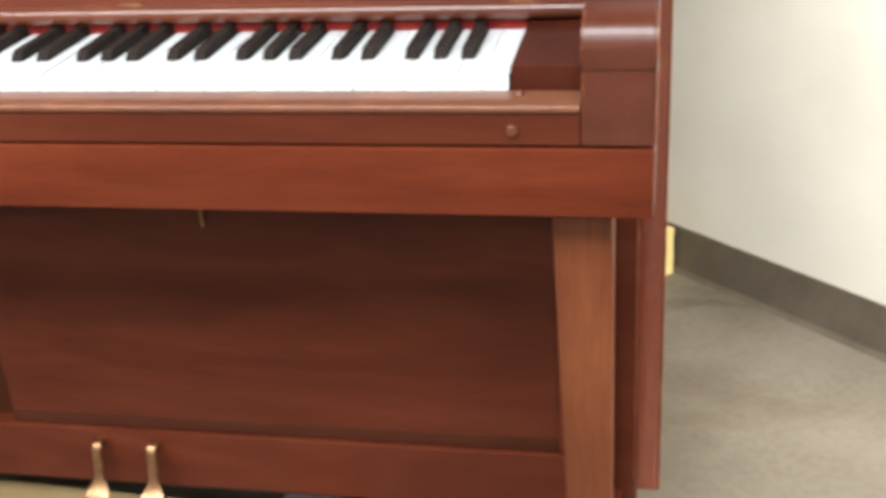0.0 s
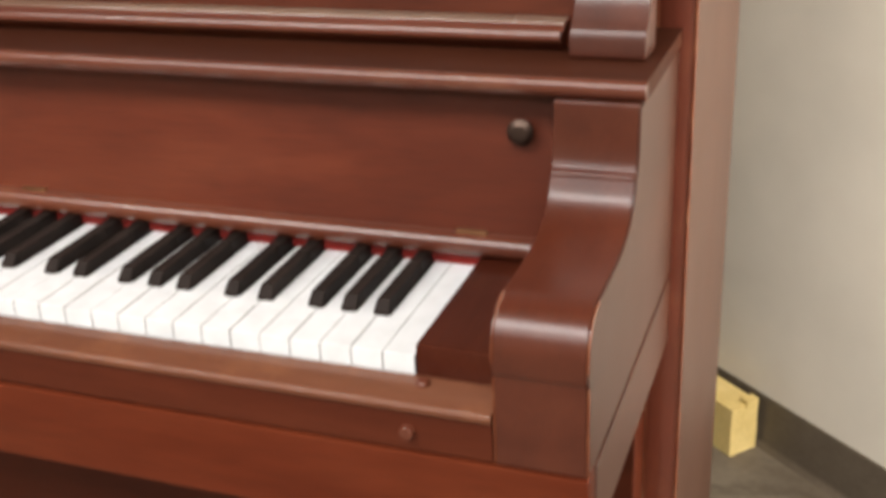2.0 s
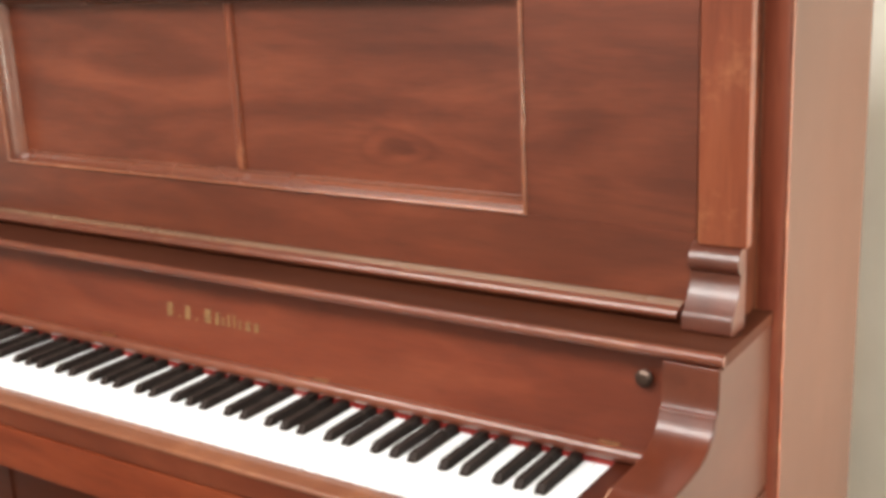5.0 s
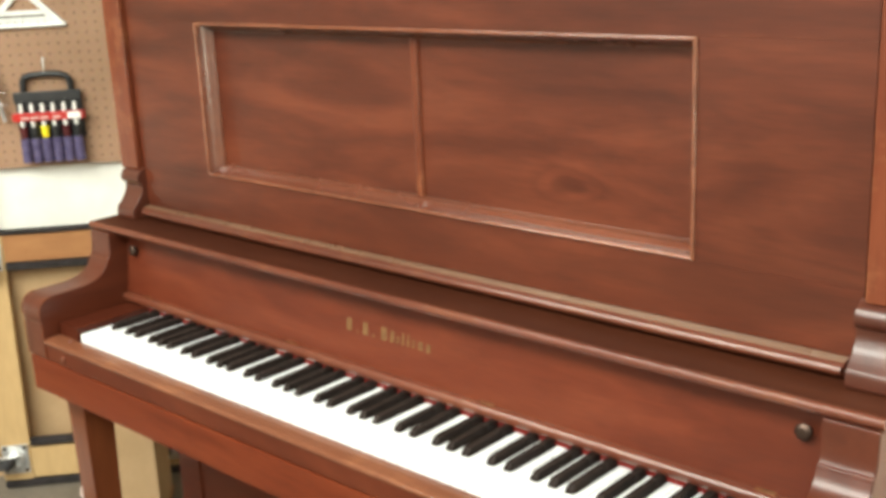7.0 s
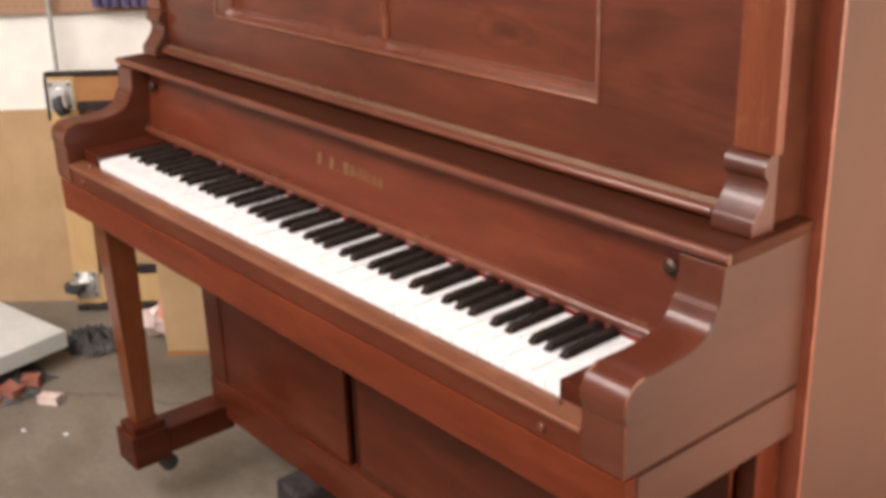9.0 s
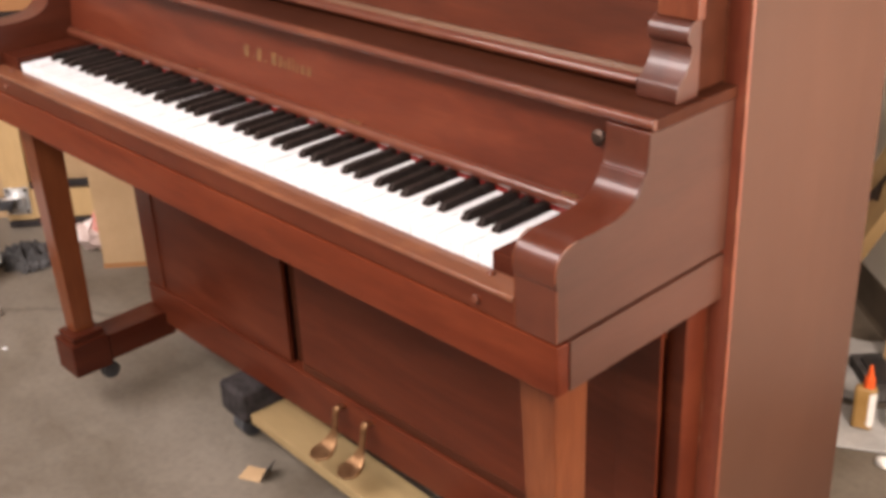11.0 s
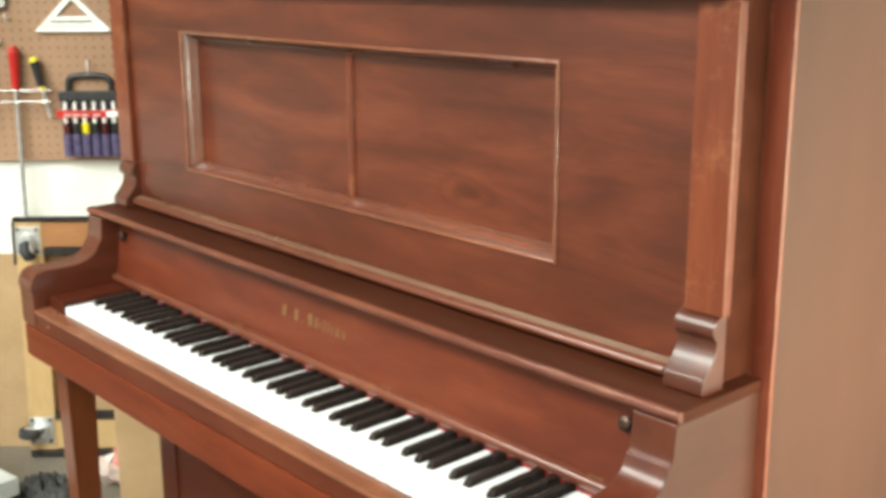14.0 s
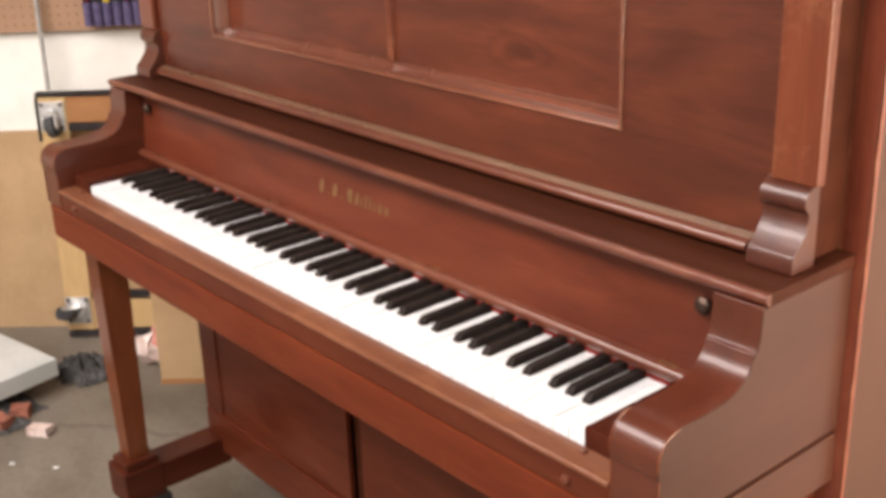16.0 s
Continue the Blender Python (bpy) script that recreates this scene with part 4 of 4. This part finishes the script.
part("label_band", box(0.002, 0.0222, -0.0134, 0.0134, 0.006, 0.096), "white", bottle, "pale paper label", 0.008, 3)
part("cap", rod((0.004, 0, 0.1), (0.004, 0, 0.122), 0.012, 0.01, 18), "orange", bottle, "orange screw cap", 0.001)
part("nozzle", rod((0.004, 0, 0.122), (0.004, 0, 0.15), 0.008, 0.0025, 16), "orange", bottle, "orange pointed nozzle")
tub = thing("round_tub", "small white round plastic tub with a lid", "tub", pose(0.652, 1.132, FLOOR))
part("tub_body", rod((0, 0, 0), (0, 0, 0.04), 0.026, 0.028, 28), "white", tub, "", 0.002)
part("tub_lid", rod((0, 0, 0.04), (0, 0, 0.052), 0.0305, 0.0295, 28), "white", tub, "white plastic lid", 0.002)
bag = box(-0.085, 0.085, -0.11, 0.11, 0.0, 0.02)
bmesh.ops.subdivide_edges(bag, edges=bag.edges, cuts=7, use_grid_fill=True)
solid("plastic_bag", crumple(bag, 0.012, 18, 3.0), "film", "crumpled whitish plastic bag on the floor", "bag", pose(0.5, 1.285, FLOOR + 0.008, 0, 0, 35))
tool = thing("sanding_block", "flat dark grey sanding block on the plastic bag", "block", pose(0.545, 1.24, FLOOR + 0.024, 0, 0, -42))
part("block_body", box(-0.075, 0.075, -0.035, 0.035, 0, 0.03), "greyrag", tool, "", 0.003)
part("grip", box(-0.05, 0.05, -0.02, 0.02, 0.0295, 0.036), "blackplastic", tool, "", 0.002)
solid("paper_crumb", blob(0.018, 0.013, 0.011, 0.006, 60, 1.0, 2), "white", "small crumpled white paper scrap on the floor", "scrap", pose(0.686, 1.008, FLOOR))
solid("flat_tray", box(-0.078, 0.078, -0.052, 0.052, 0.0, 0.006), "film", "thin grey plastic tray lid on the floor", "tray", pose(0.593, 1.093, FLOOR + 0.001, 0, 0, 118), 0.002)

# ---------- left wall: pegboard with tools ----------
# local frame of the pegboard: x along the wall, -y out into the room
peg = thing("pegboard", "tan perforated pegboard panel fixed to the white wall", "pegboard", wall_left(0.0, 0.0, 0.0), kind="structure")
part("sheet", box(-2.4, 2.4, -0.024, -0.018, 0.831, 2.04), "pegboard", peg, "", 0.001)
part("batten", box(-2.4, 2.4, -0.0179, 0.0, 0.85, 0.89), "pine", peg)
part("batten", box(-2.4, 2.4, -0.0179, 0.0, 1.98, 2.02), "pine", peg)
# cardboard sheet that covers the foot of the wall
solid("cardboard_sheet", box(-1.6, 1.3, -0.012, -0.004, FLOOR, 0.546), "cardboard", "large sheet of brown cardboard leaning along the wall", "cardboard", wall_left(0, 0, 0), 0.001)


def peg_place(u, z, v=0.025):
    return wall_left(u, v, z)


def screwdriver(u, z, handle, accent, grip, blade, lean, label, r=0.014, k=0.38):
    t = thing("screwdriver", label, "screwdriver", peg_place(u, z, 0.05) @ pose(0, 0, 0, 0, lean, 0), group="tools on the pegboard")
    part("handle", rod((0, 0, 0), (0, 0, grip), r * 0.78, r, 12), handle, t, "", 0.003)
    part("handle_end", rod((0, 0, grip), (0, 0, grip + 0.014), r, r * 0.7, 12), accent, t, "rounded handle end", 0.003)
    part("handle_collar", rod((0, 0, -0.012), (0, 0, 0.0), r * 0.55, r * 0.72, 12), accent, t, "", 0.001)
    part("blade", rod((0, 0, -blade), (0, 0, -0.012), r * k, r * k, 10), "steel", t, "steel blade")
    return t


screwdriver(0.187, 1.06, "blackplastic", "yellowplastic", 0.062, 0.11, 0, "stubby black screwdriver with a yellow end in the wire rack")
screwdriver(0.272, 1.05, "redplastic", "redplastic", 0.1, 0.378, 1.2, "long steel screwdriver with a red handle in the wire rack", 0.0155, 0.42)
screwdriver(0.345, 1.048, "blackplastic", "yellowplastic", 0.072, 0.09, -12, "black and yellow screwdriver leaning in the wire rack")

rack = thing("wire_rack", "chrome wire tool rack hooked on the pegboard", "rack", peg_place(0.268, 1.008), group="tools on the pegboard")
for z in (0.0, 0.032):
    part("rail_wire", tube([(-0.108, -0.005, z), (-0.108, -0.045, z), (0.108, -0.045, z), (0.108, -0.005, z)], 0.0011), "wire", rack)
for x in (-0.108, -0.096, -0.062, -0.05, -0.015, 0.0, 0.035, 0.047, 0.08, 0.092, 0.108):
    part("cross_wire", tube([(x, -0.002, 0.034), (x, -0.045, 0.032), (x, -0.046, -0.012), (x, -0.04, -0.016)], 0.001), "wire", rack)

# boxed screwdriver set hanging from a hook
kit = thing("screwdriver_set", "hanging black screwdriver set with a red band and violet tips", "tool set", peg_place(0.478, 0.847, 0.03), group="tools on the pegboard")
part("back_plate", box(-0.086, 0.086, -0.012, 0.0, 0.06, 0.185), "blackplastic", kit, "", 0.008, 3)
part("carry_handle", tube([(x, -0.008, z) for x, z in curve_points([(-0.06, 0.178), (-0.061, 0.205), (-0.053, 0.224), (-0.025, 0.231), (0.025, 0.231), (0.053, 0.224), (0.061, 0.205), (0.06, 0.178)], 4)], 0.0085, 10), "blackplastic", kit, "thick black carrying handle")
part("shoulder", box(-0.088, 0.088, -0.02, -0.0122, 0.158, 0.188), "blackplastic", kit, "moulded black top of the holder", 0.006, 3)
part("red_band", box(-0.092, 0.092, -0.037, -0.0125, 0.113, 0.134), "redplastic", kit, "red printed band", 0.002)
part("price_label", box(0.05, 0.084, -0.0385, -0.0372, 0.115, 0.132), "white", kit, "white paper label")
for x in (-0.07, -0.045, -0.02, 0.012):
    part("band_print", box(x, x + 0.02, -0.0382, -0.0372, 0.119, 0.124), "netwhite", kit, "pale printed bar")
part("hook", tube([(0, 0, 0.272), (0, -0.012, 0.272), (0, -0.014, 0.25), (0, -0.014, 0.236)], 0.0024), "alu", kit, "steel peg hook")
for i in range(6):
    x = -0.069 + i * 0.0276
    d = part("small_driver", rod((x, -0.024, 0.066), (x, -0.024, 0.098), 0.0095, 0.0115, 14), "yellowplastic" if i == 2 else ("maroon" if i in (0, 4) else "blackplastic"), kit, "yellow handle" if i == 2 else "dark handle", 0.002)
    part("driver_collar", rod((x, -0.03, 0.096), (x, -0.03, 0.1125), 0.0048, 0.0062, 10), "white", d, "bright collar")
    part("driver_tip", rod((x, -0.026, 0.1345), (x, -0.026, 0.158), 0.0056, 0.0042, 10), "white", d, "bright tip")
    part("driver_cover", rod((x, -0.023, 0.0), (x, -0.023, 0.0655), 0.0128, 0.0133, 18), "purple", kit, "clear violet plastic cover", 0.002)

# speed square: a triangular aluminium frame
square = thing("speed_square", "triangular aluminium carpenter's square hanging on the pegboard", "square", peg_place(0.444, 1.207, 0.028), group="tools on the pegboard")
outer, inner = [(-0.105, 0.0), (0.105, 0.0), (0.0, 0.105)], [(-0.046, 0.037), (0.046, 0.037), (0.0, 0.083)]
bm = bmesh.new()
rings = [[bm.verts.new((x, y, z)) for x, z in ring] for ring, y in ((outer, -0.006), (inner, -0.006), (outer, 0.0), (inner, 0.0))]
for i in range(3):
    j = (i + 1) % 3
    bm.faces.new((rings[0][i], rings[0][j], rings[1][j], rings[1][i]))
    bm.faces.new((rings[2][j], rings[2][i], rings[3][i], rings[3][j]))
    bm.faces.new((rings[0][j], rings[0][i], rings[2][i], rings[2][j]))
    bm.faces.new((rings[1][i], rings[1][j], rings[3][j], rings[3][i]))
part("frame", bm, "alu", square, "", 0.001)
part("slot", box(-0.062, 0.055, -0.0075, -0.0062, 0.021, 0.0245), "darkmetal", square, "dark scribing slot")
part("fence", box(-0.105, 0.105, -0.012, 0.004, -0.006, 0.001), "alu", square, "", 0.001)
for k in range(9):
    x = -0.08 + k * 0.019
    part("scale_mark", box(x, x + 0.0012, -0.0072, -0.0062, 0.003, 0.009), "darkmetal", square, "engraved scale mark")

# torpedo level and holder further along
level = thing("small_level", "small grey level with a yellow vial in wire hooks", "level", peg_place(0.175, 1.166, 0.03), group="tools on the pegboard")
part("level_body", box(-0.075, 0.06, -0.012, 0.0, 0.002, 0.014), "steel", level, "", 0.003)
part("vial", rod((-0.02, -0.006, 0.013), (0.03, -0.006, 0.013), 0.0065, sides=12), "olive", level, "yellow-green vial", 0.002)
for x in (-0.06, 0.055):
    part("hook", tube([(x, 0.01, 0.012), (x, -0.016, 0.004), (x, -0.018, 0.022)], 0.0018), "steel", level, "steel peg hook")
clamp = thing("pliers", "dark pliers with grey grips hanging on the pegboard", "pliers", peg_place(0.105, 0.97, 0.03), group="tools on the pegboard")
part("grip", tube([(-0.03, -0.008, 0.0), (-0.034, -0.008, 0.06), (-0.018, -0.008, 0.1), (0.0, -0.008, 0.115)], 0.007), "rubber", clamp, "grey rubber grip")
part("grip", tube([(0.03, -0.008, 0.0), (0.034, -0.008, 0.06), (0.018, -0.008, 0.1), (0.0, -0.008, 0.115)], 0.007), "rubber", clamp, "grey rubber grip")
part("jaw", rod((0, -0.008, 0.11), (0, -0.008, 0.15), 0.012, 0.005, 10), "darkmetal", clamp)

for u, z in ((0.262, 1.24), (0.115, 1.045), (0.06, 1.045)):
    hook = thing("peg_hook", "empty bright steel hook in the pegboard", "hook", peg_place(u, z), group="tools on the pegboard")
    part("wire", tube([(0, 0.008, 0), (0, -0.012, 0), (0, -0.03, -0.004), (0, -0.034, 0.008)], 0.002), "steel", hook)
    part("cap", rod((0, -0.034, 0.006), (0, -0.034, 0.014), 0.0032, 0.0026, 10), "white", hook, "pale tip")
packet = thing("plastic_packet", "small clear plastic packet hanging on the pegboard", "packet", peg_place(0.225, 1.268, 0.035), group="tools on the pegboard")
bm = box(-0.035, 0.035, -0.01, 0.01, 0.0, 0.11)
bmesh.ops.subdivide_edges(bm, edges=bm.edges, cuts=4, use_grid_fill=True)
part("film", crumple(bm, 0.008, 40, 2.0), "film", packet)
part("card", box(-0.036, 0.036, -0.002, 0.002, 0.108, 0.14), "white", packet, "folded card top", 0.001)

# ---------- crate dolly standing on edge against the wall ----------
crate = thing("furniture_dolly", "wooden furniture dolly standing on edge against the cardboard", "dolly", wall_left(0.262, 0.075, FLOOR) @ pose(0, 0, 0, -3.5, 0, 0))
for x0 in (-0.035, 0.4):
    part("upright", box(x0, x0 + 0.08, -0.02, 0.0, 0.022, 0.727), "pine", crate, "pale pine board", 0.002)
part("cross_board", box(0.0455, 0.3995, -0.019, 0.0, 0.652, 0.726), "rustwood", crate, "reddish weathered board", 0.002)
part("cross_board", box(0.0455, 0.3995, -0.019, 0.0, 0.025, 0.115), "pine", crate, "pale pine board", 0.002)
for z0, h in ((0.7275, 0.014), (0.628, 0.022), (0.12, 0.022)):
    part("carpet_strip", box(-0.04 if z0 > 0.7 else 0.0455, 0.476 if z0 > 0.7 else 0.3995, -0.026, 0.0, z0, z0 + h), "carpet", crate, "black carpet strip", 0.005)
part("carpet_strip", box(-0.035, 0.476, -0.026, 0.0, 0.0, 0.0215), "carpet", crate, "black carpet strip", 0.005)
part("edge_strip", box(-0.042, -0.0355, -0.026, 0.0, 0.6, 0.727), "carpet", crate, "black carpet wrapped round the corner", 0.002)
for x in (0.003, 0.438):
    for z, swivel in ((0.672, -20), (0.085, 98)):
        plate = part("caster_plate", box(x - 0.036, x + 0.036, -0.0235, -0.0202, z - 0.042, z + 0.042), "steel", crate, "zinc caster plate", 0.001)
        for bx in (-0.027, 0.027):
            for bz in (-0.033, 0.033):
                part("bolt", rod((x + bx, -0.0235, z + bz), (x + bx, -0.028, z + bz), 0.0055, 0.0045, 8), "darkmetal", plate, "bolt head")
        part("swivel", rod((x, -0.0235, z), (x, -0.036, z), 0.025, 0.021, 20), "steel", plate, "", 0.001)
        turn = Matrix.Translation((x, 0, z)) @ Matrix.Rotation(radians(swivel), 4, "Y")
        for k in (-1, 1):
            bm = extrude([(-0.028, 0.016), (-0.032, -0.018), (-0.06, -0.04), (-0.07, -0.034), (-0.068, -0.02), (-0.036, 0.02)], k * 0.0155 - 0.0015, k * 0.0155 + 0.0015, "x")
            bm.transform(turn)
            part("fork", bm, "steel", plate)
        bm = rod((-0.0125, -0.058, -0.026), (0.0125, -0.058, -0.026), 0.03, sides=24)
        bm.transform(turn)
        part("wheel", bm, "rubber", plate, "dark rubber caster wheel", 0.004)
        bm = rod((-0.018, -0.058, -0.026), (0.018, -0.058, -0.026), 0.006, sides=10)
        bm.transform(turn)
        part("axle", bm, "steel", plate, "bright axle bolt")

# ---------- floor clutter on the left ----------
carton = thing("cardboard_box", "tall brown cardboard box standing on the floor", "box", wall_left(0.0, 0.0, 0.0))
carton.matrix_world = Matrix.Translation((-1.268, 0.437, FLOOR)) @ Matrix(((LD.x, -LN.x, 0), (LD.y, -LN.y, 0), (0, 0, 1))).to_4x4()
part("carton_body", box(-0.06, 0.06, 0.0, 0.22, 0.012, 0.56), "cardboard", carton, "", 0.002)
part("base_flap", box(-0.062, 0.062, -0.002, 0.222, 0.0, 0.0115), "rustwood", carton, "darker base")
slab = thing("foam_slab", "white foam slab lying on grey rags on the floor", "slab", pose(-1.45, 0.168, 0.0, 0, 0, -79))
part("slab_body", box(0.0, 0.62, -0.42, 0.0, -0.022, 0.03), "foam", slab, "", 0.004)
solid("shop_rag", rag_heap(0.1, 0.085, 0.05, 2.0), "greyrag", "heap of dark grey shop rags beside the foam slab", "rag", pose(-1.53, 0.27, FLOOR))
solid("shop_rag", rag_heap(0.19, 0.13, 0.042, 5.0), "greyrag", "heap of dark grey rags under the foam slab", "rag", pose(-1.5, -0.05, FLOOR, 0, 0, 30))
wrap = thing("crumpled_wrapper", "crumpled red and white plastic packaging on the floor", "packaging", pose(-1.43, 0.43, FLOOR))
part("white_film", blob(0.055, 0.045, 0.05, 0.03, 24, 7.0, 3), "netwhite", wrap, "crumpled white film")
part("red_film", blob(0.03, 0.02, 0.06, 0.02, 30, 9.0, 3), "netred", wrap, "crumpled red film").location = (0.03, 0.012, 0.012)
for x, y, sx, sy, sz, a, mt, lb in ((-1.377, -0.027, 0.03, 0.022, 0.022, 20, "brickred", "broken red brick fragment on the floor"), (-1.4, 0.035, 0.024, 0.02, 0.02, 60, "brickred", "broken red brick fragment on the floor"),
                                    (-1.373, -0.08, 0.0205, 0.015, 0.014, 10, "brickred", "small red brick chip on the floor"), (-1.276, 0.036, 0.03, 0.016, 0.014, 35, "netwhite", "pale wood offcut on the floor"),
                                    (-1.178, -0.077, 0.009, 0.005, 0.004, 50, "film", "small grey-white chip on the floor"), (-1.09, 0.0, 0.007, 0.004, 0.003, 0, "film", "small grey-white chip on the floor")):
    bit = blob(sx, sy, sz, 0.008, 40, x * 9, 2)
    if sx > 0.02:
        bit.free()
        bit = box(-sx, sx, -sy, sy, 0, sz * 1.5)
        bmesh.ops.subdivide_edges(bit, edges=bit.edges, cuts=2, use_grid_fill=True)
        crumple(bit, 0.007, 45, x * 9)
    solid("debris", bit, mt, lb, "debris", pose(x, y, FLOOR, 0, 0, a), group="scraps on the floor")
tag = thing("folded_card", "small folded cardboard offcut lying on the floor", "cardboard", pose(-0.205, 0.135, FLOOR, 0, 0, 25))
part("flap", box(-0.03, 0.02, -0.02, 0.02, 0.0, 0.003), "cardboard", tag)
part("fold", extrude([(0.0195, 0.003), (0.0215, 0.003), (0.036, 0.03), (0.034, 0.031)], -0.02, 0.02, "y"), "blackplastic", tag, "dark upturned fold")
